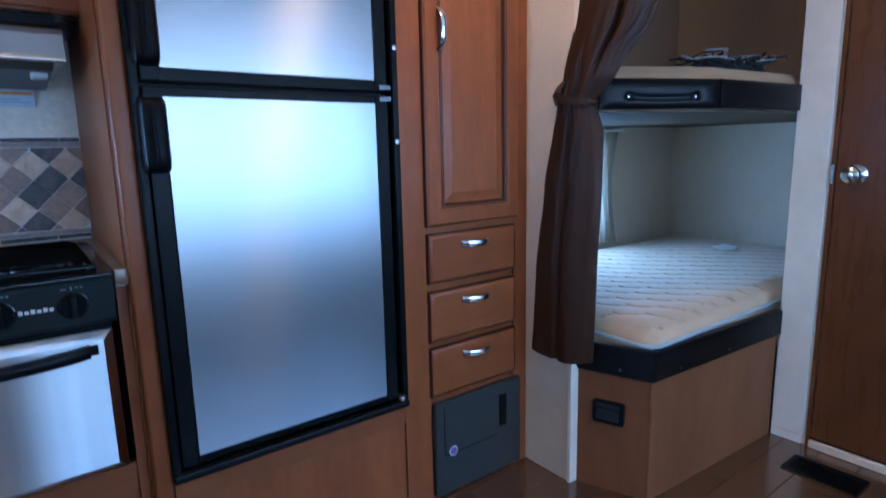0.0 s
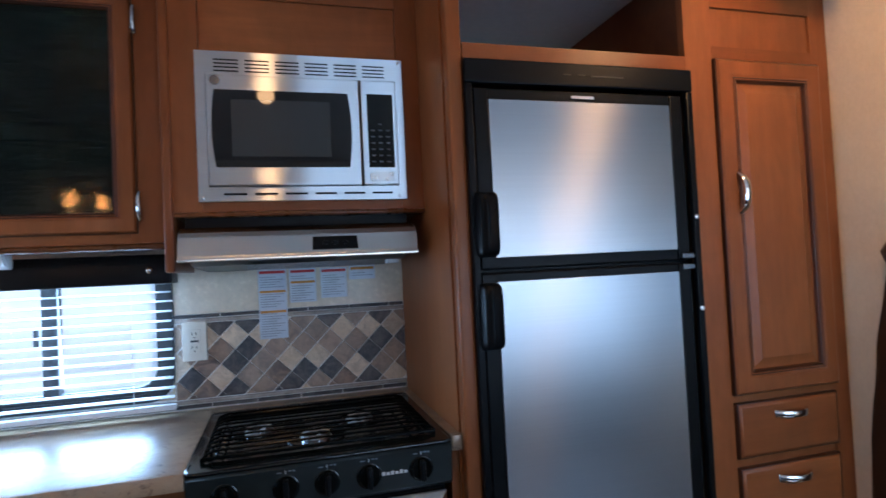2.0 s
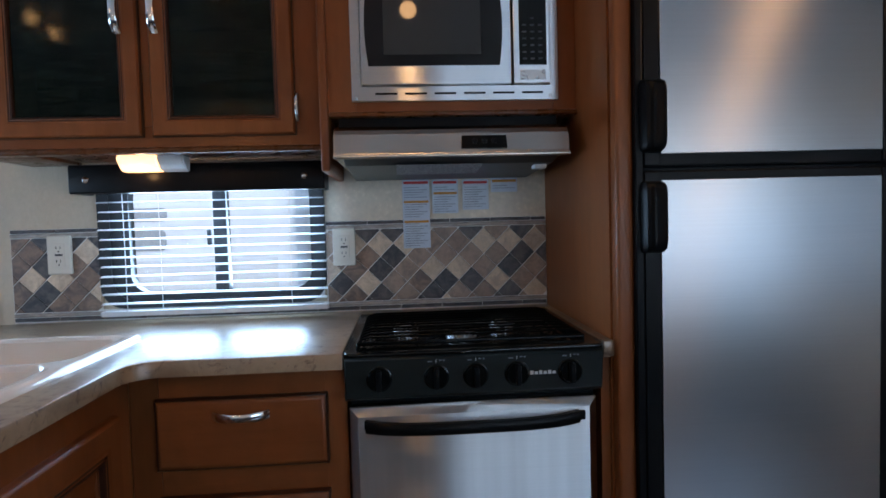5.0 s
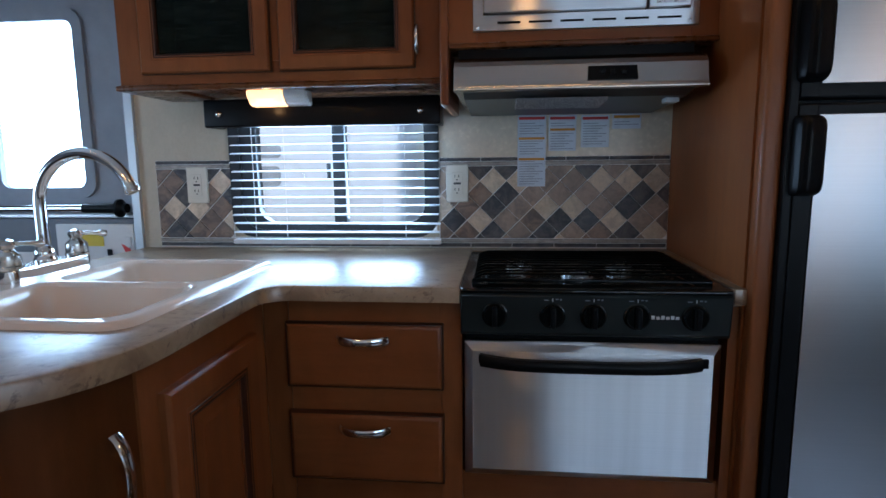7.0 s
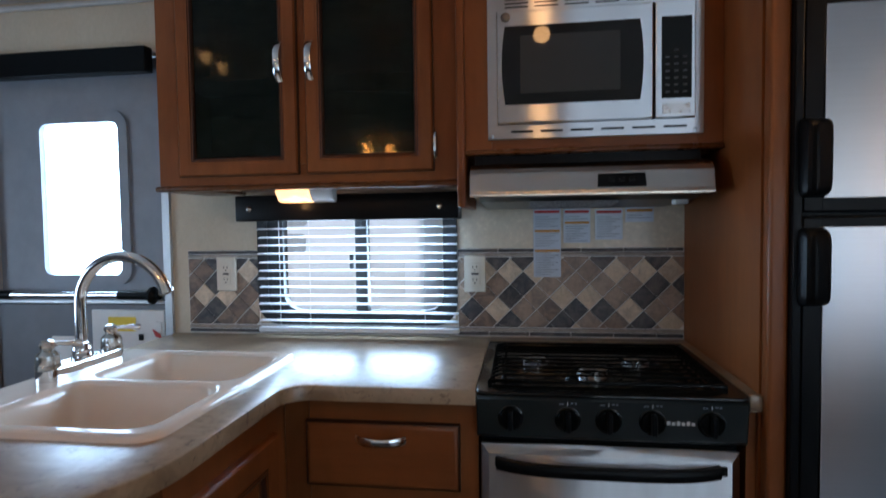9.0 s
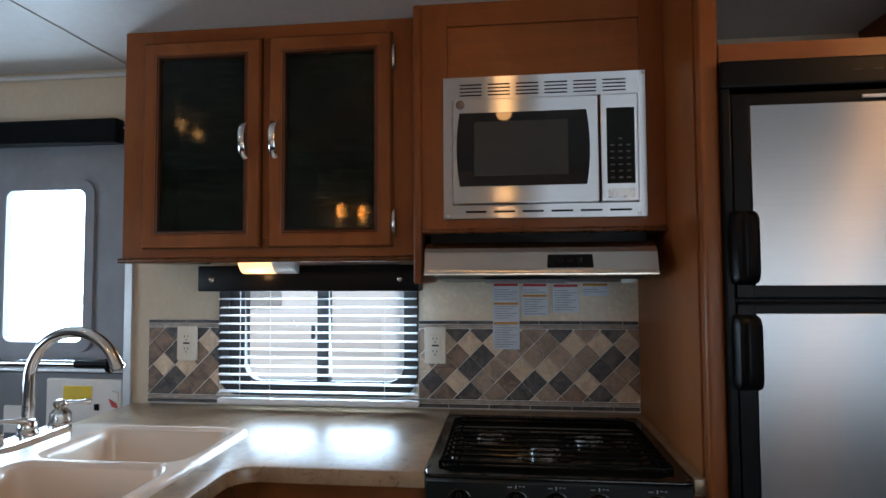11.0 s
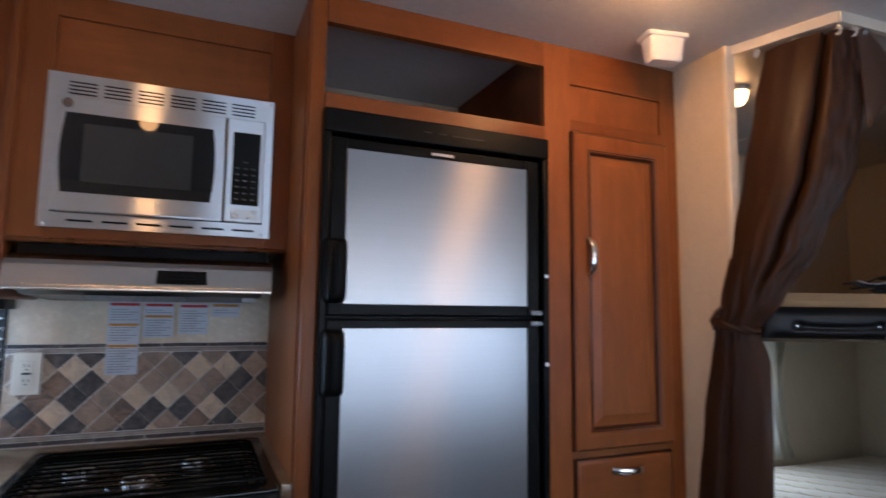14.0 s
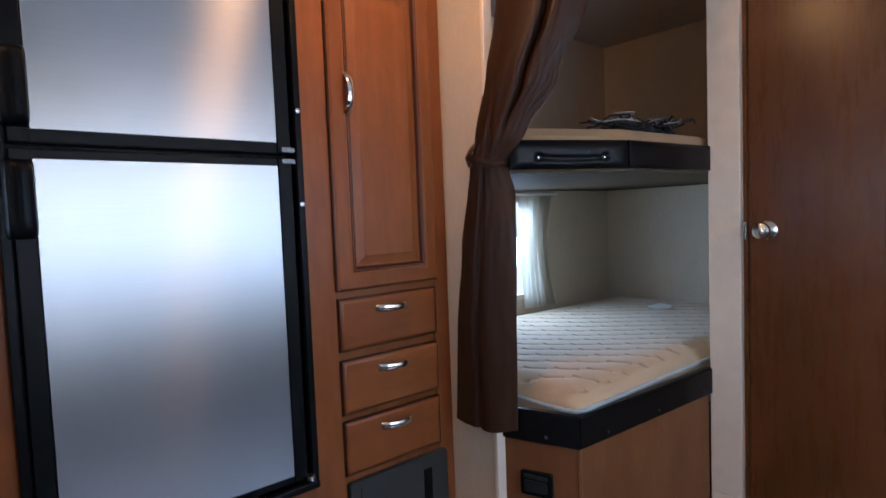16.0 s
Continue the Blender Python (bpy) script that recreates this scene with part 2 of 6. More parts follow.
# beige board taken far down, the shade under the bunk is in its colour
bunk_board = plain("shade_toned_bunk_board", (0.085, 0.062, 0.040), 0.8, speck=0.2, scale=40, Specular_IOR_Level=0.05)
wall_beige = wall_paper("beige_wall_vinyl", (0.60, 0.50, 0.375))
# dark tone for the unseen wall base, mirrored as the fridge's dark band
low_wall = plain("dark_reflection_band", (0.055, 0.06, 0.075), 0.6, speck=0.2, scale=6)
# dark grey for walls out of view, keeps their bounce low
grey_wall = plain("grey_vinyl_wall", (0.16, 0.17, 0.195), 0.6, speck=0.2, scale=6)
rear_wall = wall_paper("rear_wall_vinyl", (0.78, 0.70, 0.60))
ceiling_white = plain("ceiling_vinyl", (0.52, 0.505, 0.485), 0.40, speck=0.06, scale=55, bump=0.10)


def counter_mat():
    m = Mat("stone_look_laminate")
    v = m.coords()
    a = m.noise(v, 7, 6, 0.62, 0.8)
    b = m.noise(v, 26, 5, 0.65, 0.4)
    d = m.noise(m.coords((1, 1, 1)), 21, 7, 0.7, 1.5)
    c = m.ramp(a, [(0.25, (0.140, 0.090, 0.056)), (0.42, (0.230, 0.152, 0.088)), (0.58, (0.345, 0.245, 0.152)), (0.78, (0.215, 0.148, 0.092))])
    c = m.mix(0.5, c, m.ramp(b, [(0.3, (0.72, 0.68, 0.62)), (0.6, (1, 1, 1))]), "MULTIPLY")
    c = m.mix(m.ramp(d, [(0.55, (0, 0, 0)), (0.66, (0.9, 0.9, 0.9))]), c, (0.095, 0.050, 0.028))
    m.base(c)
    m.rough(b, 0.28, 0.36)
    m.set(Specular_IOR_Level=0.85)
    return m.m


laminate = counter_mat()


def tile_mat(name, colour, cloud, stain):
    """Tumbled slate: a base tone with darker clouds and rusty stains, each tile from its own place in the stone."""
    m = Mat(name)
    r = m.random()
    mul = m.node("ShaderNodeMath")
    mul.operation = "MULTIPLY"
    mul.inputs[1].default_value = 61.0
    m.link(r, mul.inputs[0])
    comb = m.node("ShaderNodeCombineXYZ")
    for k in range(3):
        m.link(mul.outputs[0], comb.inputs[k])
    off = m.node("ShaderNodeVectorMath")
    off.operation = "ADD"
    m.link(m.coords(), off.inputs[0])
    m.link(comb.outputs[0], off.inputs[1])
    v = off.outputs[0]
    a = m.noise(v, 19, 5, 0.62, 1.4)
    f = m.noise(v, 95, 5, 0.65)
    q = m.noise(v, 9, 3, 0.5, 0.5)
    c = m.mix(m.ramp(a, [(0.42, (0, 0, 0)), (0.62, (0.9, 0.9, 0.9))]), colour, cloud)
    c = m.mix(m.ramp(q, [(0.56, (0, 0, 0)), (0.72, (0.5, 0.5, 0.5))]), c, stain)
    c = m.mix(0.6, c, m.ramp(r, [(0.0, (0.78, 0.76, 0.76)), (1.0, (1.16, 1.14, 1.12))]), "MULTIPLY")
    c = m.mix(0.45, c, m.ramp(f, [(0.3, (0.62, 0.60, 0.60)), (0.7, (1.12, 1.12, 1.1))]), "MULTIPLY")
    m.base(c)
    m.rough(a, 0.34, 0.48)
    m.set(Specular_IOR_Level=0.3)
    m.bump(f, 0.10, 0.001)
    return m.m


TILES = {
    "D": tile_mat("dark_slate_tile", (0.064, 0.064, 0.070), (0.159, 0.140, 0.128), (0.128, 0.102, 0.091)),
    "B": tile_mat("brown_slate_tile", (0.287, 0.191, 0.140), (0.136, 0.102, 0.087), (0.378, 0.264, 0.196)),
    "M": tile_mat("taupe_slate_tile", (0.408, 0.293, 0.220), (0.234, 0.182, 0.154), (0.513, 0.378, 0.279)),
    "L": tile_mat("pale_slate_tile", (0.714, 0.567, 0.420), (0.506, 0.385, 0.287), (0.611, 0.446, 0.287)),
}
grout = plain("pale_grout", (0.80, 0.77, 0.73), 0.8, speck=0.12, scale=120)
pencil_stone = plain("pale_border_stone", (0.34, 0.29, 0.25), 0.5, speck=0.35, scale=45)


def fabric(name, colour, weave=900, rough=0.8, sheen=0.2, speck=0.2):
    m = Mat(name)
    v = m.coords()
    a = m.noise(v, weave, 2, 0.5)
    b = m.noise(v, 9, 4, 0.6)
    c = m.ramp(b, [(0.3, tuple(x * (1 - speck) for x in colour)), (0.7, colour)])
    m.base(c)
    m.rough(b, rough - 0.08, rough + 0.08)
    m.set(Sheen_Weight=sheen)
    m.bump(a, 0.15, 0.0006)
    return m.m


curtain_brown = fabric("brown_satin_curtain", (0.062, 0.025, 0.0098), 700, 0.46, 0.0, 0.12)
mattress_top = fabric("quilted_tan_knit", (0.50, 0.355, 0.215), 500, 0.85, 0.3, 0.10)
thin_pad = fabric("tan_foam_cover", (0.37, 0.215, 0.10), 500, 0.9, 0.2, 0.12)
piping_blue = fabric("pale_blue_piping", (0.36, 0.42, 0.45), 900, 0.7)
linen = fabric("white_linen_curtain", (0.66, 0.62, 0.54), 900, 0.8, 0.1, 0.08)


def let_through(material, colour, share):
    """Thin cloth: part of the light from behind shines through."""
    t = material.node_tree
    thin = t.nodes.new("ShaderNodeBsdfTranslucent")
    thin.inputs["Color"].default_value = (*colour, 1)
    blend = t.nodes.new("ShaderNodeMixShader")
    blend.inputs[0].default_value = share
    t.links.new(t.nodes["Principled BSDF"].outputs[0], blend.inputs[1])
    t.links.new(thin.outputs[0], blend.inputs[2])
    t.links.new(blend.outputs[0], t.nodes["Material Output"].inputs["Surface"])


let_through(linen, (0.82, 0.78, 0.70), 0.75)
let_through(curtain_brown, (0.30, 0.11, 0.04), 0.08)
strap_black = fabric("black_webbing", (0.005, 0.005, 0.0055), 900, 0.7, 0.0)
strap_white = fabric("white_webbing", (0.36, 0.34, 0.31), 900, 0.7, 0.1)


def glass(name, colour=(1, 1, 1), rough=0.0):
    m = Mat(name)
    m.base(colour)
    m.set(Transmission_Weight=1.0, Roughness=rough, IOR=1.45)
    return m.m


clear_glass = glass("window_glass", (0.96, 0.98, 1.0))


def rain_glass():
    """Dark green glass, pressed with fine level and upright ripples."""
    m = Mat("rain_glass")
    level = m.noise(m.coords((14, 1, 190)), 1.0, 3, 0.6, 0.2)
    upright = m.noise(m.coords((150, 1, 12)), 1.0, 3, 0.6, 0.2)
    broad = m.noise(m.coords((3, 1, 11)), 1.0, 3, 0.6)
    c = m.ramp(level, [(0.42, (0.012, 0.026, 0.019)), (0.66, (0.115, 0.175, 0.135))])
    c = m.mix(0.75, c, m.ramp(upright, [(0.40, (0.25, 0.28, 0.26)), (0.66, (1.35, 1.35, 1.35))]), "MULTIPLY")
    c = m.mix(0.7, c, m.ramp(broad, [(0.35, (0.35, 0.38, 0.36)), (0.65, (1.2, 1.2, 1.2))]), "MULTIPLY")
    m.base(c)
    m.set(Transmission_Weight=0.88, Roughness=0.07, IOR=1.24)
    m.bump(m.mix(0.5, level, upright), 0.010, 0.003)
    return m.m


reed_glass = rain_glass()


def glowing(name, colour, strength):
    m = Mat(name)
    m.base((0.8, 0.75, 0.68))
    m.set(Roughness=0.3, Emission_Strength=strength)
    m.b.inputs["Emission Color"].default_value = (*colour, 1)
    return m.m


lamp_glow = glowing("lit_lamp_lens", (1.0, 0.50, 0.20), 2.5)
bulb_glow = glowing("lit_bulb", (1.0, 0.42, 0.11), 170.0)
lamp_glow_soft = glowing("lit_dome_glass", (1.0, 0.55, 0.22), 17.0)
lamp_glow_hall = glowing("bright_lit_dome_glass", (1.0, 0.54, 0.22), 120.0)
frosted = plain("unlit_lamp_lens", (0.60, 0.60, 0.58), 0.35)

# ---------------------------------------------------------------- mesh helpers
ORIGIN = {}


def thing(name, label, category, at=(0, 0, 0), group="", kind=""):
    ob = new(name)
    ob.empty_display_size = 0.05
    ob.location = at
    ORIGIN[ob.name] = Vector(at)
    return tagged(ob, label, category, group, kind)


def soften(me):
    """Smooth shading, with the broad faces of bevelled boxes kept flat."""
    me.shade_smooth()
    me.set_sharp_from_angle(angle=radians(35))
    areas = [p.area for p in me.polygons]
    if len(areas) < 60 and max(areas) > 20 * min(areas):
        total = sum(areas)
        for p in me.polygons:
            if len(p.vertices) == 4 and p.area > 0.04 * total:
                p.use_smooth = False


def part(name, bm, material, parent, label="", smooth=True):
    """Links a bmesh, drawn in world places, as one mesh object under a thing or a part."""
    o = ORIGIN[parent.name]
    bmesh.ops.translate(bm, verts=bm.verts, vec=-o)
    bmesh.ops.recalc_face_normals(bm, faces=bm.faces)
    me = bpy.data.meshes.new(name)
    bm.to_mesh(me)
    bm.free()
    me.materials.append(material)
    if smooth:
        soften(me)
    ob = new(name, me)
    ob.parent = parent
    ORIGIN[ob.name] = o
    if label:
        ob["label"] = label
    return ob


def solo(name, bm, material, label, category, at=(0, 0, 0), group="", kind="", smooth=True):
    """A thing that is one mesh."""
    bmesh.ops.translate(bm, verts=bm.verts, vec=-Vector(at))
    bmesh.ops.recalc_face_normals(bm, faces=bm.faces)
    me = bpy.data.meshes.new(name)
    bm.to_mesh(me)
    bm.free()
    me.materials.append(material)
    if smooth:
        soften(me)
    ob = new(name, me)
    ob.location = at
    ORIGIN[ob.name] = Vector(at)
    return tagged(ob, label, category, group, kind)


def join(bm, other):
    me = bpy.data.meshes.new("tmp")
    other.to_mesh(me)
    other.free()
    bm.from_mesh(me)
    bpy.data.meshes.remove(me)
    return bm


def box(x0, x1, y0, y1, z0, z1, b=0.0, seg=2, into=None):
    bm = bmesh.new()
    bmesh.ops.create_cube(bm, size=1)
    for v in bm.verts:
        v.co = Vector(((x0 + x1) / 2 + v.co.x * (x1 - x0), (y0 + y1) / 2 + v.co.y * (y1 - y0), (z0 + z1) / 2 + v.co.z * (z1 - z0)))
    if b > 0:
        bmesh.ops.bevel(bm, geom=bm.edges[:], offset=b, segments=seg, profile=0.5, affect="EDGES")
    return join(into, bm) if into is not None else bm


def cyl(p, q, r, r2=None, n=20, into=None, cap=True):
    p, q = Vector(p), Vector(q)
    bm = bmesh.new()
    d = q - p
    bmesh.ops.create_cone(bm, cap_ends=cap, segments=n, radius1=r, radius2=r if r2 is None else r2, depth=d.length)
    m = Matrix.Translation((p + q) / 2) @ d.to_track_quat("Z", "Y").to_matrix().to_4x4()
    bmesh.ops.transform(bm, matrix=m, verts=bm.verts)
    return join(into, bm) if into is not None else bm


def tube(points, r, n=12, closed=False, into=None, flat=1.0):
    """A round or flattened tube along a run of points."""
    pts = [Vector(p) for p in points]
    bm = bmesh.new() if into is None else into
    rings = []
    up = None
    for i, p in enumerate(pts):
        a = pts[i - 1] if i or closed else p
        c = pts[(i + 1) % len(pts)] if i < len(pts) - 1 or closed else p
        d = (c - a).normalized()
        if up is None:
            up = d.orthogonal().normalized()
        up = (up - d * up.dot(d)).normalized()
        side = d.cross(up)
        rad = r(i / max(1, len(pts) - 1)) if callable(r) else r
        rings.append([bm.verts.new(p + (up * math.cos(2 * math.pi * k / n) + side * math.sin(2 * math.pi * k / n) * flat) * rad) for k in range(n)])
    for i in range(len(rings) - (0 if closed else 1)):
        a, c = rings[i], rings[(i + 1) % len(rings)]
        for k in range(n):
            bm.faces.new((a[k], a[(k + 1) % n], c[(k + 1) % n], c[k]))
    if not closed:
        bm.faces.new(rings[0][::-1])
        bm.faces.new(rings[-1])
    return bm


def lathe(profile, centre, n=28, axis="z", into=None):
    """Turns (radius, height) pairs round an upright axis, or round y towards the room."""
    bm = bmesh.new() if into is None else into
    c = Vector(centre)
    rings = []
    for r, h in profile:
        ring = []
        for k in range(n):
            a = 2 * math.pi * k / n
            if axis == "z":
                v = Vector((r * math.cos(a), r * math.sin(a), h))
            elif axis == "y":
                v = Vector((r * math.cos(a), -h, r * math.sin(a)))
            else:
                v = Vector((-h, r * math.cos(a), r * math.sin(a)))
            ring.append(bm.verts.new(c + v))
        rings.append(ring)
    for a, b in zip(rings, rings[1:]):
        for k in range(n):
            bm.faces.new((a[k], a[(k + 1) % n], b[(k + 1) % n], b[k]))
    bm.faces.new(rings[0])
    bm.faces.new(rings[-1])
    return bm


def round_rect(x0, x1, z0, z1, r, n=6):
    pts = []
    for cx, cz, a0 in ((x1 - r, z1 - r, 0), (x0 + r, z1 - r, 90), (x0 + r, z0 + r, 180), (x1 - r, z0 + r, 270)):
        for k in range(n + 1):
            a = radians(a0 + 90 * k / n)
            pts.append((cx + r * math.cos(a), cz + r * math.sin(a)))
    return pts


def prism(outline, y0, y1, into=None, plane="xz", ch=0.0):
    """A plate from an outline, with an optional small chamfer on its front (y0) side."""
    bm = bmesh.new() if into is None else into

    def at(u, v, w):
        return Vector({"xz": (u, w, v), "xy": (u, v, w), "yz": (w, u, v)}[plane])

    cu = sum(p[0] for p in outline) / len(outline)
    cv = sum(p[1] for p in outline) / len(outline)

    def inset(p, d):
        du, dv = cu - p[0], cv - p[1]
        k = math.hypot(du, dv) or 1
        return p[0] + du / k * d, p[1] + dv / k * d

    loops = []
    if ch > 0:
        s = 1 if y1 > y0 else -1
        loops.append([bm.verts.new(at(*inset(p, ch), y0)) for p in outline])
        loops.append([bm.verts.new(at(*p, y0 + s * ch)) for p in outline])
    else:
        loops.append([bm.verts.new(at(*p, y0)) for p in outline])
    loops.append([bm.verts.new(at(*p, y1)) for p in outline])
    n = len(outline)
    for a, b in zip(loops, loops[1:]):
        for k in range(n):
            bm.faces.new((a[k], a[(k + 1) % n], b[(k + 1) % n], b[k]))
    bm.faces.new(loops[0])
    bm.faces.new(loops[-1])
    return bm


def ring_plate(outer, inner, y0, y1, into=None, plane="xz"):
    """A flat frame between two outlines with the same number of points."""
    bm = bmesh.new() if into is None else into

    def at(p, w):
        return Vector({"xz": (p[0], w, p[1]), "xy": (p[0], p[1], w), "yz": (w, p[0], p[1])}[plane])

    L = [[bm.verts.new(at(p, w)) for p in o] for o, w in ((outer, y0), (inner, y0), (inner, y1), (outer, y1))]
    n = len(outer)
    for i in range(4):
        a, b = L[i], L[(i + 1) % 4]
        for k in range(n):
            bm.faces.new((a[k], a[(k + 1) % n], b[(k + 1) % n], b[k]))
    return bm


def profile_frame(x0, x1, z0, z1, w, prof, y, into=None, fill=False):
    """A mitred frame: prof is (inward share 0..1 of width w, proud depth) from its outer edge to its inner edge, on a face at y."""
    bm = bmesh.new() if into is None else into
    rings = []
    for s, d in prof:
        i = s * w
        rings.append([bm.verts.new((x, y - d, z)) for x, z in ((x0 + i, z0 + i), (x1 - i, z0 + i), (x1 - i, z1 - i), (x0 + i, z1 - i))])
    for a, b in zip(rings, rings[1:]):
        for k in range(4):
            bm.faces.new((a[k], a[(k + 1) % 4], b[(k + 1) % 4], b[k]))
    if fill:
        bm.faces.new(rings[-1])
    return bm


DOOR_PROF = [(0, 0), (0, 0.012), (0.03, 0.016), (0.10, 0.019), (0.62, 0.019), (0.70, 0.0175), (0.74, 0.0185), (0.80, 0.017), (0.86, 0.018), (1.0, 0.008)]


def bow_handle(p, axis, length, parent, out=(0, -1, 0), lift=0.024, width=0.0105):
    """A bow pull; p: its middle on the face."""
    p, o = Vector(p), Vector(out)
    a = Vector({"x": (1, 0, 0), "z": (0, 0, 1), "y": (0, 1, 0)}[axis])
    pts = []
    n = 18
    for i in range(n + 1):
        u = -1 + 2 * i / n
        pts.append(p + a * (u * length / 2) + o * (lift * (1 - u * u * u * u) * 0.55 + lift * 0.45 * (1 - u * u) + 0.001))
    bm = bmesh.new()
    side = a.cross(o)
    rings = []
    for i, q in enumerate(pts):
        u = abs(-1 + 2 * i / n)
        w = width * (1.0 - 0.25 * (1 - u)) if u < 0.85 else width * (0.8 + 0.6 * (u - 0.7))
        t = 0.0036
        d = (pts[min(i + 1, n)] - pts[max(i - 1, 0)]).normalized()
        nn = d.cross(side)
        rings.append([bm.verts.new(q + side * (w * c) + nn * (t * s)) for c, s in ((-1, -0.4), (-0.6, -1), (0.6, -1), (1, -0.4), (1, 0.4), (0.6, 1), (-0.6, 1), (-1, 0.4))])
    for r0, r1 in zip(rings, rings[1:]):
        for k in range(8):
            bm.faces.new((r0[k], r0[(k + 1) % 8], r1[(k + 1) % 8], r1[k]))
    bm.faces.new(rings[0])
    bm.faces.new(rings[-1])
    return part("handle", bm, chrome, parent, "arched chrome pull")


def panel_door(name, x0, x1, z0, z1, y, parent, w=0.075, raised=True, label=""):
    """A framed door on a face at y, with a raised or a glazed panel."""
    bm = profile_frame(x0, x1, z0, z1, w, DOOR_PROF, y)
    d = part(name, bm, wood_v, parent, label)
    # bead and edge carry the groove and gap shade in their colour
    part("bead", profile_frame(x0 + w * 0.76, x1 - w * 0.76, z0 + w * 0.76, z1 - w * 0.76, w * 0.24, [(0, 0.0165), (0.1, 0.0187), (0.35, 0.0172), (0.6, 0.0187), (0.8, 0.0165), (1.0, 0.006)], y), wood_shadow_line, d)
    part("edge", profile_frame(x0 - 0.0012, x1 + 0.0012, z0 - 0.0012, z1 + 0.0012, 0.004, [(0, 0), (0, 0.011), (0.5, 0.0135)], y), wood_shadow_line, d)
    if raised:
        i = w - 0.001
        pb = profile_frame(x0 + i, x1 - i, z0 + i, z1 - i, 0.03, [(0, 0), (0.0, 0.007), (0.12, 0.007), (0.9, 0.0155), (1.0, 0.0165)], y, fill=True)
        part("panel", pb, wood_v, d)
    return d


def drawer_front(x0, x1, z0, z1, y, parent, handle=True, hw=0.105):
    bm = profile_frame(x0, x1, z0, z1, 0.02, [(0, 0), (0, 0.010), (0.1, 0.013), (0.4, 0.017), (0.6, 0.018)], y, fill=True)
    d = part("drawer", bm, wood_h, parent)
    # dark rim paints the shadow line round the drawer
    part("edge", profile_frame(x0 - 0.0015, x1 + 0.0015, z0 - 0.0015, z1 + 0.0015, 0.004, [(0, 0), (0, 0.010), (0.6, 0.0145), (1.0, 0.0152)], y), wood_shadow_line, d)
    if handle:
        bow_handle(((x0 + x1) / 2, y - 0.018, z1 - 0.036), "x", hw, d)
    return d

# ---------------------------------------------------------------- setting
CEIL = 1.993
X_WEST, X_EAST, Y_SOUTH, Y_NORTH = -2.6, 3.46, -0.9, 2.0


def boxes(*rows):
    bm = bmesh.new()
    for r in rows:
        box(*r, into=bm)
    return bm


# outer kitchen wall with the window, the entry door and the bunk window cut out
solo("wall_north", boxes((X_WEST, -1.90, 2.0, 2.06, 0, CEIL), (-1.90, -1.19, 2.0, 2.06, 1.80, CEIL), (-1.19, -0.83, 2.0, 2.06, 0, CEIL),
                         (-0.83, -0.20, 2.0, 2.06, 0, 0.885), (-0.83, -0.20, 2.0, 2.06, 1.285, CEIL), (-0.20, 2.22, 2.0, 2.06, 0, CEIL),
                         (2.22, 2.79, 2.0, 2.06, 0, 0.62), (2.22, 2.79, 2.0, 2.06, 1.10, CEIL), (2.79, X_EAST + 0.05, 2.0, 2.06, 0, CEIL)),
     wall_beige, "beige vinyl outer wall behind the kitchen", "wall", kind="structure", smooth=False)
solo("wall_east", boxes((X_EAST, X_EAST + 0.05, -0.95, 2.0, 0, CEIL)), wall_beige, "beige end wall of the bunk alcove", "wall", kind="structure", smooth=False)
solo("wall_west", boxes((X_WEST - 0.05, X_WEST, -0.95, 2.06, 0, 0.72), (X_WEST - 0.05, X_WEST, -0.95, 2.06, 1.42, CEIL), (X_WEST - 0.05, X_WEST, -0.95, 0.12, 0.72, 1.42), (X_WEST - 0.05, X_WEST, 1.28, 2.06, 0.72, 1.42)), grey_wall, "plain unseen grey end wall with an added window", "wall", kind="structure", smooth=False)
solo("wall_south", boxes((X_WEST, 0.28, -0.96, -0.9, 0.66, CEIL), (2.46, X_EAST, -0.96, -0.9, 0.66, CEIL), (0.28, 2.46, -0.96, -0.9, 1.88, CEIL)),
     rear_wall, "plain beige wall with one wide window", "wall", kind="structure", smooth=False)
# out of view, split off and darkened only to shape the steel's reflection
solo("wall_base", boxes((X_WEST, 0.28, -0.96, -0.9, 0, 0.66), (0.28, 2.46, -0.96, -0.9, 0, 0.60), (2.46, X_EAST, -0.96, -0.9, 0, 0.66)), low_wall, "unseen wall base darkened for the fridge reflection", "wall", kind="structure", smooth=False)
# the wall that carries the inner door, and the one behind the jamb that closes the alcove
solo("wall_door", boxes((2.47, 2.51, 0.835, 0.945, 0, CEIL), (2.47, 2.51, 0.21, 0.835, 1.895, CEIL), (2.47, 2.51, -0.9, -0.88, 0, CEIL), (2.47, 2.51, -0.04, 0.21, 0, CEIL), (2.47, 2.51, -0.88, -0.04, 0, 0.72), (2.47, 2.51, -0.88, -0.04, 1.42, CEIL)),
     trim_white, "cream wall post and lintel round the inner door", "wall", kind="structure", smooth=False)
solo("wall_alcove", boxes((2.51, X_EAST, 0.905, 0.945, 0, CEIL)), wall_beige, "beige wall that closes the bunk alcove", "wall", kind="structure", smooth=False)
solo("wall_partition", boxes((1.645, 1.665, 1.215, 2.0, 0, CEIL)), wall_beige, "cream partition between pantry and bunks", "wall", kind="structure", smooth=False)
bm = box(1.638, 1.673, 1.200, 1.2145, 0.0, CEIL, 0.003)
solo("trim", bm, trim_white, "cream end cap of the partition", "trim", kind="structure")
bm = box(2.458, 2.4695, 0.845, 0.948, 0.0, 0.035, 0.003)
solo("baseboard", bm, trim_white, "low cream baseboard strip", "baseboard", kind="structure")
bm = box(2.458, 2.4695, 0.842, 0.948, 0.035, CEIL, 0.003)
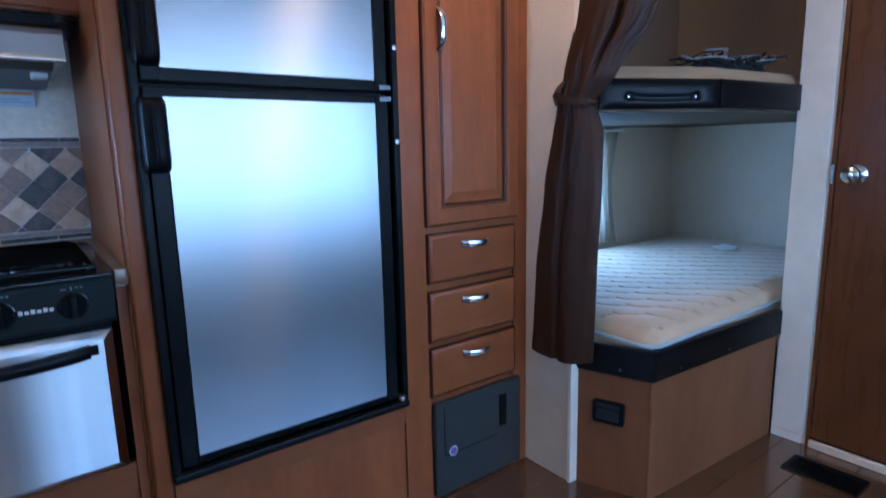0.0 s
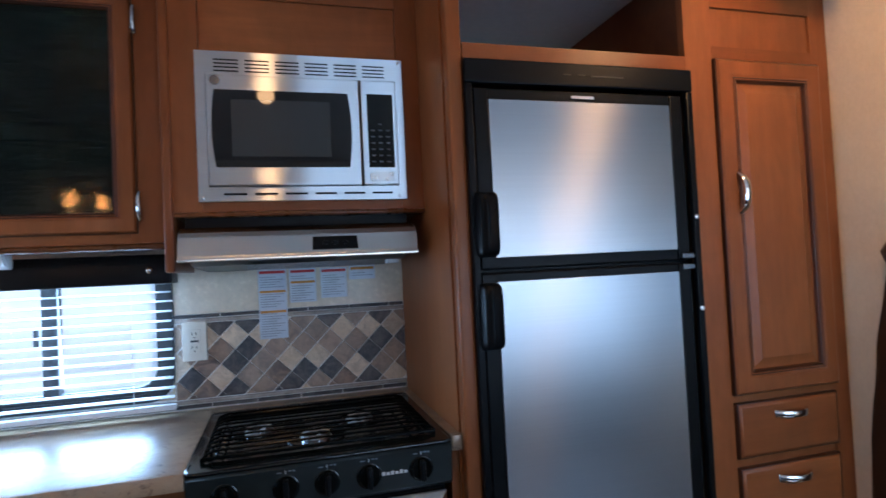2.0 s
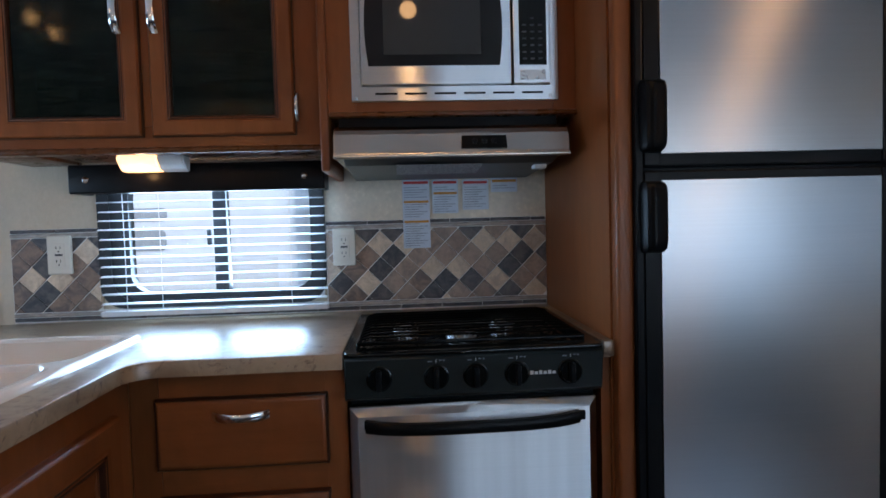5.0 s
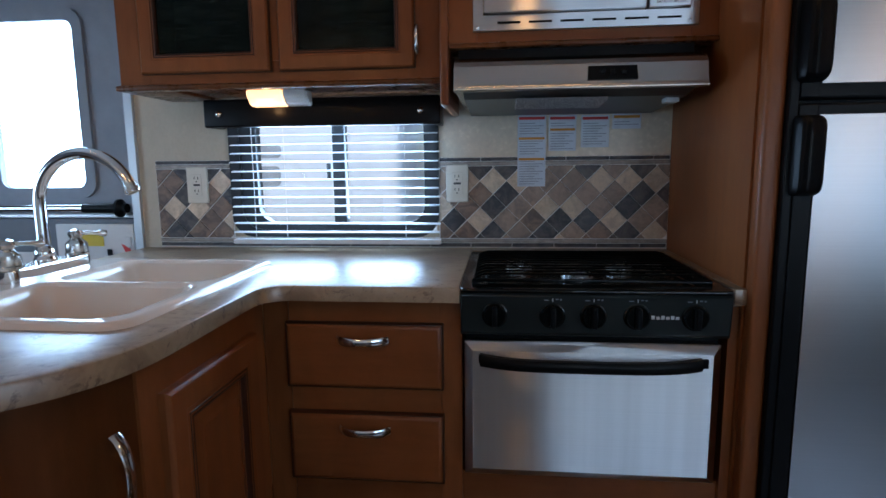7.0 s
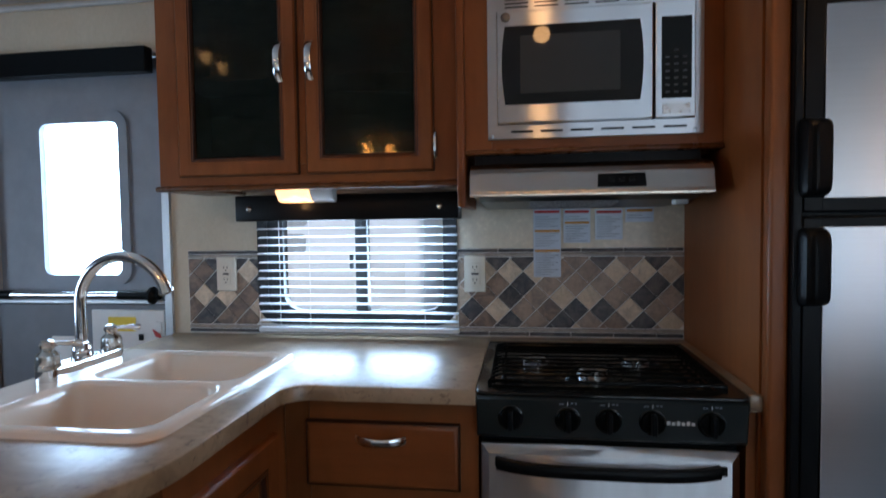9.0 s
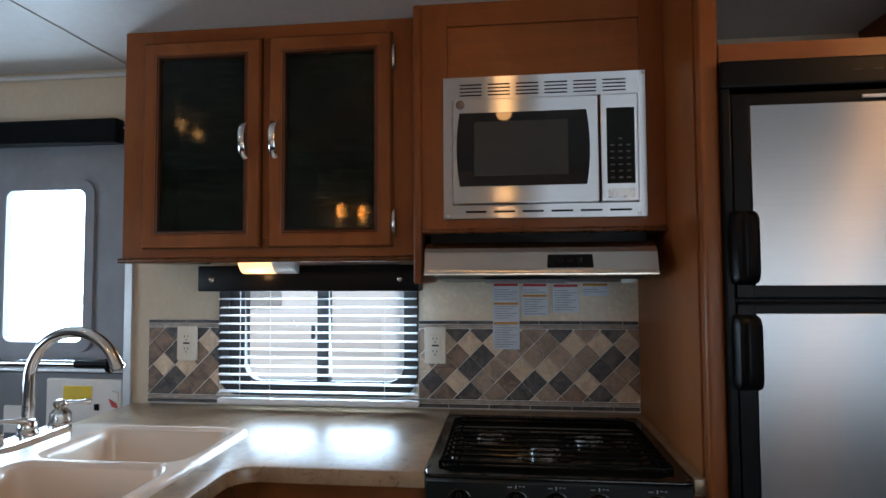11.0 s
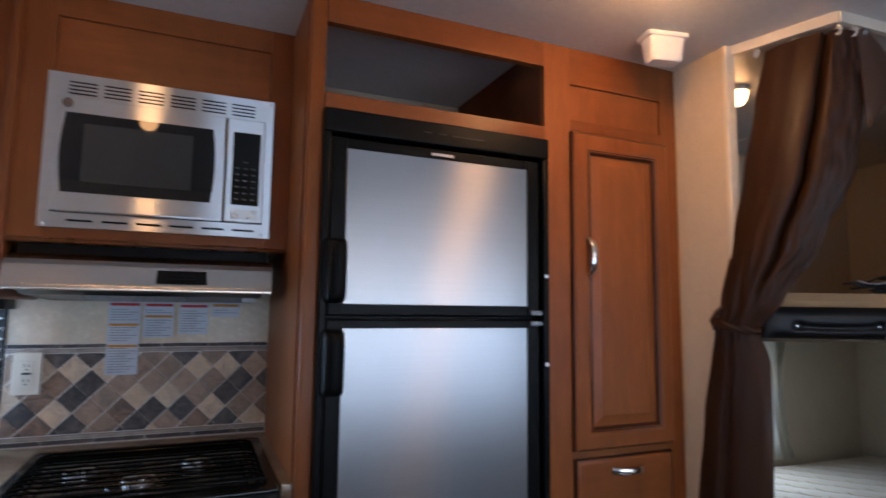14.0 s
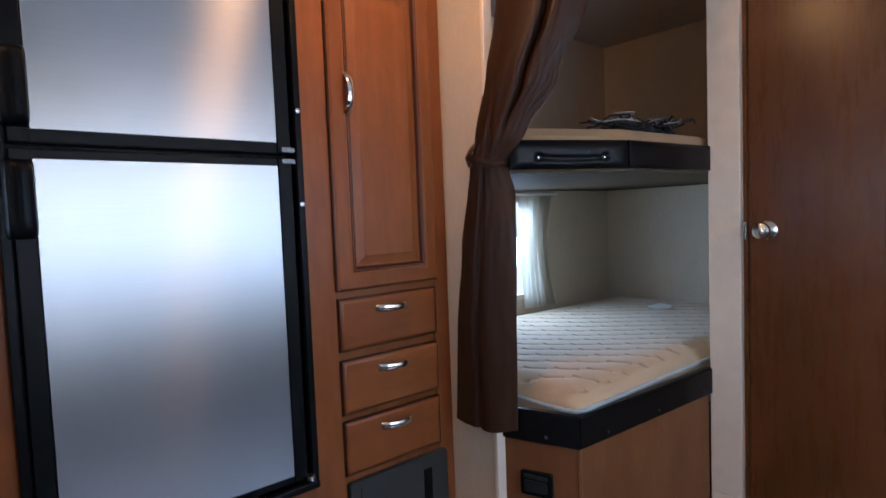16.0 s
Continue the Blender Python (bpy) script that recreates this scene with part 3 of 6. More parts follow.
solo("trim", bm, trim_white, "cream post beside the inner door", "trim", kind="structure")

solo("ceiling", boxes((X_WEST - 0.05, X_EAST + 0.05, -0.96, 2.06, CEIL, CEIL + 0.04)), ceiling_white, "pale grey vinyl ceiling", "ceiling", kind="structure", smooth=False)
bm = box(-1.215, -1.195, -0.89, 1.995, CEIL - 0.004, CEIL - 0.0005, 0.0015)
solo("trim", bm, ceiling_white, "flat ceiling seam strip", "trim", kind="structure")
bm = box(2.46, 2.49, 0.95, 1.995, CEIL - 0.006, CEIL - 0.0005, 0.002)
solo("trim", bm, ceiling_white, "flat ceiling seam strip above the bunks", "trim", kind="structure")
bm = box(-1.90, -1.09, 1.982, 1.999, 1.962, 1.979, 0.004)
solo("trim", bm, ceiling_white, "ceiling cove strip along the wall", "trim", kind="structure")

floor = solo("floor", boxes((X_WEST - 0.05, X_EAST + 0.05, -0.96, 2.06, -0.05, -0.004)), wood_floor, "dark brown wood plank floor", "floor", kind="structure", smooth=False)

# window over the counter
win = thing("window_1", "black framed window with rounded corners over the counter", "window", (-0.505, 2.0, 0.88), kind="structure")
o = round_rect(-0.862, -0.192, 0.872, 1.30, 0.07)
i_ = round_rect(-0.775, -0.237, 0.918, 1.262, 0.055)
mid = round_rect(-0.828, -0.225, 0.896, 1.278, 0.065)
bm = ring_plate(o, mid, 1.985, 1.999)
ring_plate(mid, i_, 1.992, 2.03, into=bm)
part("window_frame", bm, rubber, win, "black rubber-lined frame")
bm = box(-0.527, -0.486, 1.990, 2.028, 0.91, 1.27, 0.004)
box(-0.545, -0.533, 1.984, 2.0, 1.055, 1.105, 0.003, into=bm)
part("mullion", bm, rubber, win, "black sliding mullion with latch")
for xa, xb in ((-0.79, -0.507), (-0.507, -0.222)):
    g = part("pane", box(xa, xb, 2.032, 2.036, 0.90, 1.275), clear_glass, win)
    g.visible_shadow = False

# slatted blind in front of it
blind = thing("window_blind", "white slatted venetian blind lowered over the window", "blind", (-0.505, 1.93, 0.86))
part("bottom_rail", box(-0.832, -0.180, 1.918, 1.944, 0.858, 0.873, 0.003), blind_white, blind)
part("head_rail", box(-0.832, -0.180, 1.935, 1.965, 1.235, 1.275, 0.003), blind_white, blind)
slat_mesh = None
nsl = 13
for k in range(nsl):
    z = 0.894 + k * 0.0268
    if slat_mesh is None:
        bm = bmesh.new()
        rows = []
        for j in range(5):
            u = -1 + j / 2
            rows.append([bm.verts.new((x, 1.931 + 0.0125 * u, 0.894 + 0.0022 * (1 - u * u) + 0.0016 * u)) for x in (-0.829, -0.183)])
        for a, b in zip(rows, rows[1:]):
            bm.faces.new((a[0], a[1], b[1], b[0]))
        r = bmesh.ops.extrude_face_region(bm, geom=bm.faces[:])
        bmesh.ops.translate(bm, verts=[v for v in r["geom"] if isinstance(v, bmesh.types.BMVert)], vec=(0, 0, 0.0007))
        s = part("slat", bm, blind_white, blind)
        slat_mesh = s.data
    else:
        s = new("slat", slat_mesh)
        s.parent = blind
    s.location = (0.003 * math.sin(k * 2.1), 0, k * 0.0268)
    s.rotation_euler = (0, 0.0035 * math.sin(k * 1.7), 0)
for x in (-0.755, -0.655, -0.285):
    part("cord", tube([(x, 1.917, 0.866), (x + 0.001, 1.9165, 1.05), (x, 1.917, 1.24)], 0.0011, 6), blind_white, blind)

# dark padded valance with two screws
val = thing("window_valance", "black padded window valance with two brass screws", "valance", (-0.535, 1.92, 1.21))
part("panel", box(-0.893, -0.176, 1.900, 1.935, 1.214, 1.296, 0.006, 3), dark_vinyl, val)
part("return", box(-0.893, -0.872, 1.935, 1.998, 1.214, 1.296, 0.003), dark_vinyl, val)
part("return", box(-0.197, -0.176, 1.935, 1.998, 1.214, 1.296, 0.003), dark_vinyl, val)
for x in (-0.845, -0.233):
    part("screw", lathe([(0.0095, -0.002), (0.0095, 0.002), (0.007, 0.005), (0.003, 0.0065)], (x, 1.900, 1.253), 16, "y"), nickel, val, "brass-coloured screw head")

# little wedge lamp under the cabinet
lamp = thing("worktop_lamp", "small lit wedge lamp under the wall cabinet", "lamp", (-0.635, 1.86, 1.30))


def wedge(x0, x1, y0, y1, z0, z1):
    bm = bmesh.new()
    n = 8
    rows = []
    for k in range(n + 1):
        a = math.pi / 2 * k / n
        rows.append((y0 + (y1 - y0) * (1 - math.cos(a)), z1 - (z1 - z0) * math.sin(a)))
    rows.append((y1, z1))
    L = []
    for x in (x0, x1):
        L.append([bm.verts.new((x, y, z)) for y, z in rows])
    for k in range(len(rows)):
        j = (k + 1) % len(rows)
        bm.faces.new((L[0][k], L[0][j], L[1][j], L[1][k]))
    bm.faces.new(L[0])
    bm.faces.new(L[1])
    bmesh.ops.bevel(bm, geom=[e for e in bm.edges if abs(e.verts[0].co.x - e.verts[1].co.x) < 1e-6], offset=0.004, segments=2, affect="EDGES")
    return bm


part("lens", wedge(-0.728, -0.622, 1.835, 1.895, 1.270, 1.312), lamp_glow, lamp, "glowing warm lens")
part("switch_end", wedge(-0.621, -0.551, 1.835, 1.895, 1.270, 1.312), frosted, lamp, "grey unlit end with switch")

# entry door
door = thing("door_1", "grey entry door with a bright rounded window and screen rail", "door", (-1.54, 2.0, 0.0), kind="structure")
dbm = boxes((-1.885, -1.704, 2.035, 2.06, 0.02, 1.79), (-1.381, -1.195, 2.035, 2.06, 0.02, 1.79), (-1.704, -1.381, 2.035, 2.06, 0.02, 1.024), (-1.704, -1.381, 2.035, 2.06, 1.583, 1.79))
part("slab", dbm, door_grey, door, smooth=False)
bm = ring_plate(round_rect(-1.73, -1.354, 1.000, 1.608, 0.05), round_rect(-1.696, -1.389, 1.033, 1.574, 0.03), 2.024, 2.045)
part("window_trim", bm, door_grey, door, "moulded grey window surround")
g = part("pane", box(-1.702, -1.384, 2.046, 2.050, 1.026, 1.580), clear_glass, door)
g.visible_shadow = False
part("kick_panel", box(-1.885, -1.205, 2.012, 2.034, 0.02, 0.930, 0.004), door_grey_dark, door, "dark grey screen door panel")
part("cross_rail", box(-1.885, -1.205, 2.010, 2.030, 0.931, 0.947, 0.004), door_frame_metal, door, "aluminium cross rail")
part("frame", boxes((-1.2045, -1.178, 1.986, 2.034, 0.0, 1.80), (-1.90, -1.8855, 1.995, 2.034, 0.0, 1.80), (-1.8855, -1.2045, 1.995, 2.034, 1.792, 1.80)), door_frame_metal, door, "pale aluminium door frame", smooth=False)
bm = cyl((-1.86, 1.985, 0.966), (-1.375, 1.985, 0.966), 0.0125)
bar = part("grab_bar", bm, chrome, door, "chrome grab bar")
part("grip", cyl((-1.375, 1.985, 0.966), (-1.222, 1.985, 0.966), 0.0155), black_plastic, bar, "black foam grip")
part("end_cap", lathe([(0.016, 0), (0.019, 0.006), (0.030, 0.012), (0.030, 0.02)], (-1.232, 1.985, 0.966), 20, "x"), black_plastic, bar)
part("end_cap", cyl((-1.885, 1.985, 0.966), (-1.80, 1.985, 0.966), 0.0165), black_plastic, bar)
sl = part("slide_panel", box(-1.497, -1.217, 1.998, 2.0115, 0.745, 0.912, 0.004), white_plastic, door, "white sliding latch panel")
part("sticker", box(-1.430, -1.325, 1.9955, 1.9975, 0.838, 0.888), yellow_ink, sl, "yellow warning sticker")
part("slot", box(-1.315, -1.297, 1.9945, 1.9975, 0.806, 0.828, 0.001), black_plastic, sl)
part("tag", prism([(-1.262, 0.846), (-1.235, 0.832), (-1.228, 0.814), (-1.25, 0.820)], 1.9945, 1.9975), red_ink, sl, "red tag")
part("latch", tube([(-1.246, 1.993, 0.872), (-1.224, 1.990, 0.868), (-1.224, 1.990, 0.840), (-1.236, 1.993, 0.836)], 0.003, 8), white_plastic, sl)
part("pocket", box(-1.665, -1.575, 2.004, 2.0115, 0.72, 0.815, 0.004), white_plastic, door, "small white door pocket")
part("header", box(-1.90, -1.225, 1.955, 1.998, 1.722, 1.808, 0.006), black_plastic, door, "black roller screen header")

# inner door on the right-hand wall
d2 = thing("door_2", "closed dark reddish-brown wooden door with a round knob", "door", (2.47, 0.52, 0.0), kind="structure")
part("slab", box(2.474, 2.505, 0.225, 0.822, 0.03, 1.878, 0.002), wood_dark, d2)
part("jamb", boxes((2.463, 2.4735, 0.8225, 0.8345, 0.0, 1.89), (2.463, 2.4735, 0.21, 0.2225, 0.0, 1.89), (2.463, 2.4735, 0.2225, 0.8225, 1.880, 1.894)), wood_dark, d2, smooth=False)
# pale strip in place of light coming through the gap below the slab
part("threshold", box(2.452, 2.4725, 0.2225, 0.8220, 0.0, 0.027, 0.004), lit_gap_tan, d2, "pale strip painted as the lit gap under the door")
kn = part("knob", lathe([(0.032, 0.0), (0.032, 0.004), (0.027, 0.010), (0.013, 0.014), (0.011, 0.026), (0.016, 0.032), (0.025, 0.040), (0.0275, 0.050), (0.025, 0.060), (0.014, 0.066), (0.002, 0.067)], (2.4735, 0.765, 0.955), 28, "x"), nickel, d2, "satin nickel knob")
part("strike_plate", box(2.4605, 2.4630, 0.8245, 0.8335, 0.925, 0.985, 0.001), nickel, d2)

# bunk window with its pale curtain
w2 = thing("window_2", "small bright window beside the lower bunk", "window", (2.5, 2.0, 0.6), kind="structure")
part("window_frame", ring_plate(round_rect(2.20, 2.81, 0.60, 1.12, 0.06), round_rect(2.225, 2.785, 0.625, 1.095, 0.05), 1.99, 2.03), trim_white, w2)
g = part("pane", box(2.23, 2.77, 2.034, 2.038, 0.63, 1.09), clear_glass, w2)
g.visible_shadow = False

# wide window in the wall behind the walk
w3 = thing("window_3", "wide window with white frame", "window", (1.31, -0.9, 0.6), kind="structure")
part("window_frame", ring_plate(round_rect(0.26, 2.462, 0.58, 1.90, 0.03), round_rect(0.31, 2.438, 0.625, 1.865, 0.03), -0.935, -0.89), trim_white, w3)
part("mullion", boxes((0.615, 0.645, -0.912, -0.888, 0.625, 1.435)), trim_white, w3, smooth=False)
part("pane", box(0.28, 2.46, -0.942, -0.938, 0.60, 1.88), clear_glass, w3)
# made-up shade, dims the upper part of the window in reflections
rs = thing("added_shade", "unseen pale linen shade added over the wide window for reflections", "blind", (1.37, -0.93, 1.44))
part("cloth", box(0.285, 2.455, -0.932, -0.929, 1.445, 1.85), linen, rs, smooth=False)
part("roller", cyl((0.285, -0.930, 1.865), (2.455, -0.930, 1.865), 0.014, n=16), white_plastic, rs)
part("bottom_bar", box(0.285, 2.455, -0.935, -0.926, 1.425, 1.4445, 0.003), white_plastic, rs)
# unseen corner window, made up to go with its fill light
w5 = thing("window_5", "plain unseen window added in the corner for fill light", "window", (2.48, -0.42, 0.6), kind="structure")
part("pane", box(2.488, 2.492, -0.88, -0.04, 0.72, 1.42), clear_glass, w5)
part("window_frame", boxes((2.464, 2.486, -0.888, -0.868, 0.70, 1.44), (2.464, 2.486, -0.06, -0.02, 0.70, 1.44), (2.464, 2.486, -0.868, -0.06, 0.70, 0.745), (2.464, 2.486, -0.868, -0.06, 1.395, 1.44)), trim_white, w5, smooth=False)
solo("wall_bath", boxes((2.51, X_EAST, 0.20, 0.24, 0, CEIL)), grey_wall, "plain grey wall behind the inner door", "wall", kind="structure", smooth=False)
# unseen window, added to house the west fill light
w4 = thing("window_4", "unseen added west window with white frame", "window", (-2.6, 0.70, 0.7), kind="structure")
part("window_frame", boxes((-2.62, -2.59, 0.10, 0.145, 0.70, 1.44), (-2.62, -2.59, 1.255, 1.30, 0.70, 1.44), (-2.62, -2.59, 0.145, 1.255, 0.70, 0.745), (-2.62, -2.59, 0.145, 1.255, 1.395, 1.44)), trim_white, w4, smooth=False)
part("pane", box(-2.642, -2.638, 0.12, 1.28, 0.72, 1.42), clear_glass, w4)

# ---------------------------------------------------------------- outside
solo("ground", boxes((-60, 60, -60, 60, -0.90, -0.80)), plain("gravel_ground", (0.30, 0.29, 0.27), 0.9, speck=0.3, scale=8), "pale gravel lot outside", "ground", kind="structure", smooth=False)
def caravan(x0, x1, windows, label):
    c = thing("caravan", label, "caravan", ((x0 + x1) / 2, 6.5, -0.8), group="parked caravans")
    part("body", box(x0, x1, 6.2, 8.6, -0.35, 2.65, 0.10, 3), caravan_paint, c)
    for wx, wz0, wz1, ww in windows:
        part("window", prism(round_rect(wx, wx + ww, wz0, wz1, 0.05), 6.19, 6.197), caravan_glass, c)
    part("stripe", box(x0 + 0.2, x1 - 0.2, 6.188, 6.197, 0.42, 0.80), pale_blue_paint, c)
    for x in (x0 + 0.42 * (x1 - x0), x0 + 0.54 * (x1 - x0)):
        part("wheel", cyl((x, 6.25, -0.46), (x, 6.45, -0.46), 0.34, n=24), black_plastic, c)
    return c


caravan_paint = plain("off_white_caravan_paint", (0.62, 0.69, 0.76), 0.4, speck=0.06, scale=3)
caravan_glass = plain("tinted_caravan_window", (0.24, 0.28, 0.32), 0.3, speck=0.05)
pale_blue_paint = plain("pale_blue_grey_paint", (0.50, 0.55, 0.60), 0.5, speck=0.05)
caravan(-10.5, -1.05, ((-2.88, 0.90, 1.11, 0.52), (-2.88, 1.20, 1.335, 0.54), (-6.3, 0.95, 1.5, 0.9)), "white caravan with small dark windows parked outside")
caravan(-0.75, 9.5, ((0.6, 0.95, 1.5, 0.9), (4.2, 0.95, 1.5, 1.2)), "long white caravan parked beyond the bunk window")

# ---------------------------------------------------------------- tall cabinet round the fridge and pantry
FY = 1.402   # face of the tall cabinet
tall = thing("tall_cabinet", "cherry-stained tall cabinet round fridge and pantry", "cabinet", (1.07, 1.7, 0.0))
part("side_panel", box(0.500, 0.522, 1.440, 1.998, 0.0, CEIL - 0.001), wood_v, tall, smooth=False)
bm = box(0.503, 0.541, FY, 1.4395, 0.0, CEIL - 0.001, 0.007, 3)
part("stile", bm, wood_v, tall, "rounded front stile")
part("stile", box(1.1585, 1.246, FY, 1.425, 0.0, CEIL - 0.001), wood_v, tall, smooth=False)
part("stile", box(1.584, 1.644, FY, 1.425, 0.0, CEIL - 0.001), wood_v, tall, smooth=False)
part("rail", box(0.5415, 1.158, FY, 1.425, 1.921, CEIL - 0.001), wood_h, tall, smooth=False)
part("rail", box(0.5415, 1.158, FY, 1.425, 1.700, 1.744), wood_h, tall, smooth=False)
part("rail", box(0.5415, 1.158, FY, 1.425, 0.287, 0.348), wood_h, tall, smooth=False)
part("kick_panel", box(0.5415, 1.158, FY + 0.008, 1.425, 0.0, 0.286), wood_v, tall, smooth=False)
part("rail", box(1.2465, 1.5835, FY, 1.425, 1.884, CEIL - 0.001), wood_h, tall, smooth=False)
part("top_panel", box(1.2465, 1.5835, FY + 0.008, 1.425, 1.778, 1.883), wood_v, tall, smooth=False)
part("rail", box(1.2465, 1.5835, FY, 1.425, 1.715, 1.777), wood_h, tall, smooth=False)
part("rail", box(1.2465, 1.5835, FY, 1.425, 0.805, 0.86), wood_h, tall, smooth=False)
part("backing", box(1.2465, 1.5835, FY + 0.004, 1.425, 0.0, 0.804), wood_v, tall, smooth=False)
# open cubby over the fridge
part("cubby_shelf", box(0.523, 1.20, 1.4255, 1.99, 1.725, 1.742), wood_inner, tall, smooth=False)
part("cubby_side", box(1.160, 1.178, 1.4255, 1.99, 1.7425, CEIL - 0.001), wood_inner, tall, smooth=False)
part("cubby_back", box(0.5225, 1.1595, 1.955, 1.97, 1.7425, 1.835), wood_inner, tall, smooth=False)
pd = panel_door("door", 1.243, 1.590, 0.850, 1.738, FY - 0.001, tall, 0.062)
bow_handle((1.292, FY - 0.020, 1.380), "z", 0.105, pd)
for z0, z1 in ((0.684, 0.826), (0.509, 0.657), (0.338, 0.488)):
    drawer_front(1.246, 1.584, z0, z1, FY + 0.003, tall)

# furnace cover low in the pantry
fc = thing("furnace_cover", "charcoal metal furnace cover with a black slot", "panel", (1.43, 1.39, 0.01))
part("plate", prism(round_rect(1.252, 1.607, 0.012, 0.316, 0.010), FY - 0.014, FY + 0.003, ch=0.004), charcoal, fc)
part("slot", box(1.508, 1.540, FY - 0.0155, FY - 0.0142, 0.165, 0.275, 0.0005), black_plastic, fc)
part("door_seam", boxes((1.285, 1.287, FY - 0.0150, FY - 0.0142, 0.14, 0.295), (1.287, 1.50, FY - 0.0150, FY - 0.0142, 0.14, 0.142)), black_plastic, fc, smooth=False)
st = part("sticker", lathe([(0.016, 0.0), (0.016, 0.0012)], (1.318, FY - 0.0142, 0.148), 20, "y"), paper, fc, "small round sticker")
part("print", lathe([(0.012, 0.0), (0.012, 0.0006)], (1.318, FY - 0.0155, 0.148), 16, "y"), blue_ink, st, "blue print")
part("print", box(1.306, 1.330, FY - 0.0168, FY - 0.0162, 0.145, 0.151), red_ink, st, "red print")

# ---------------------------------------------------------------- fridge
fr = thing("refrigerator", "two-door refrigerator with brushed steel fronts in black trim", "refrigerator", (0.85, 1.7, 0.345))
part("trim_top", box(0.538, 1.160, 1.383, FY - 0.001, 1.645, 1.702, 0.004), black_plastic, fr)
part("trim_side", box(0.538, 0.556, 1.385, FY - 0.001, 0.365, 1.644, 0.003), black_plastic, fr)
part("trim_side", box(1.142, 1.160, 1.385, FY - 0.001, 0.365, 1.644, 0.003), black_plastic, fr)
part("trim_bottom", box(0.538, 1.160, 1.380, FY - 0.001, 0.345, 0.3645, 0.004), black_plastic, fr)
part("cabinet_body", box(0.556, 1.142, 1.425, 1.93, 0.366, 1.644), black_plastic, fr, smooth=False)
bm = boxes((0.79, 0.81, 1.381, 1.384, 1.672, 1.6735), (0.83, 0.85, 1.381, 1.384, 1.672, 1.6735), (0.865, 0.955, 1.381, 1.384, 1.670, 1.672))
part("vent_marks", bm, charcoal, fr, smooth=False)


def grip(z0, z1):
    """A moulded pull: two rounded lobes with a groove between them, closed by rounded ends."""
    shape = [(0.547, 0.0), (0.548, 0.55), (0.552, 0.82), (0.558, 0.90), (0.564, 0.84), (0.569, 0.74), (0.574, 0.76), (0.580, 0.90), (0.587, 1.0), (0.593, 0.93), (0.597, 0.70), (0.598, 0.35), (0.598, 0.0)]
    bm = bmesh.new()
    n = 22
    rows = []
    for i in range(n + 1):
        t = -math.cos(math.pi * i / n)
        deep = 0.043 * max(0.0, 1 - t ** 10) ** 0.5
        rows.append([bm.verts.new((0.5725 + (x - 0.5725) * (1 - 0.16 * t ** 12), 1.3937 - deep * (q + (0.90 - q) * max(0.0, abs(t) - 0.72) * 2.2 * (q > 0.7)), (z0 + z1) / 2 + t * (z1 - z0) / 2)) for x, q in shape])
    for a, b in zip(rows, rows[1:]):
        for k in range(len(shape) - 1):
            bm.faces.new((a[k], a[k + 1], b[k + 1], b[k]))
    bmesh.ops.recalc_face_normals(bm, faces=bm.faces[:])
    return bm


def fridge_door(z0, z1, s0, s1, hz0, hz1, lean, badge=False):
    d = part("door", box(0.560, 1.132, 1.398, 1.4245, z0, z1, 0.005), black_plastic, fr)
    bm = box(0.597, 1.094, 1.3932, 1.3987, s0, s1, 0.0008, 1)
    for v in bm.verts:
        v.co.y += lean * (v.co.z - (s0 + s1) / 2)
    part("front_panel", bm, fridge_steel, d, "brushed stainless steel panel")
    part("edge_strip", box(1.096, 1.131, 1.3935, 1.3985, z0 + 0.003, z1 - 0.003, 0.002), black_plastic, d)
    part("edge_strip", box(0.561, 0.5955, 1.3935, 1.3985, z0 + 0.003, z1 - 0.003, 0.002), black_plastic, d)
    part("handle", grip(hz0, hz1), black_plastic, d, "chunky black grip with a finger groove")
    if badge:
        part("badge", box(0.815, 0.875, 1.3925, 1.3975, 1.618, 1.6245, 0.0005), knob_ink, d, "small pale badge")
    return d


fridge_door(1.210, 1.638, 1.238, 1.610, 1.240, 1.391, 0.006, True)
fridge_door(0.370, 1.203, 0.392, 1.182, 1.028, 1.180, 0.0)
for x in (1.118,):
    for z in (1.214, 1.186):
        part("hinge", box(x - 0.014, x + 0.022, 1.388, 1.3935, z, z + 0.014, 0.002), dull_steel, fr)
part("hinge", cyl((1.135, 1.386, 0.372), (1.135, 1.386, 0.385), 0.012), bright_steel, fr)
for z in (1.32, 1.085):
    part("bolt", lathe([(0.006, 0), (0.006, 0.003), (0.003, 0.004)], (1.150, 1.3845, z), 12, "y"), bright_steel, fr)

# ---------------------------------------------------------------- wall cabinet with glazed doors
UY = 1.752
up = thing("wall_cabinet", "cherry wall cabinet with two dark rain-glass doors", "cabinet", (-0.6, 1.87, 1.31))
part("side_panel", box(-1.032, -1.012, UY + 0.0005, 1.998, 1.318, CEIL - 0.001), wood_v, up, smooth=False)
part("side_panel", box(-0.172, -0.152, UY + 0.0005, 1.998, 1.318, CEIL - 0.001), wood_v, up, smooth=False)
part("stile", box(-1.032, -0.945, UY - 0.02, UY, 1.318, CEIL - 0.001), wood_v, up, smooth=False)
part("stile", box(-0.238, -0.152, UY - 0.02, UY, 1.318, CEIL - 0.001), wood_v, up, smooth=False)
part("stile", box(-0.625, -0.562, UY - 0.02, UY, 1.372, 1.939), wood_v, up, smooth=False)
part("rail", box(-0.9445, -0.2385, UY - 0.02, UY, 1.940, CEIL - 0.001), wood_h, up, smooth=False)
part("rail", box(-0.9445, -0.2385, UY - 0.02, UY, 1.318, 1.371), wood_h, up, smooth=False)
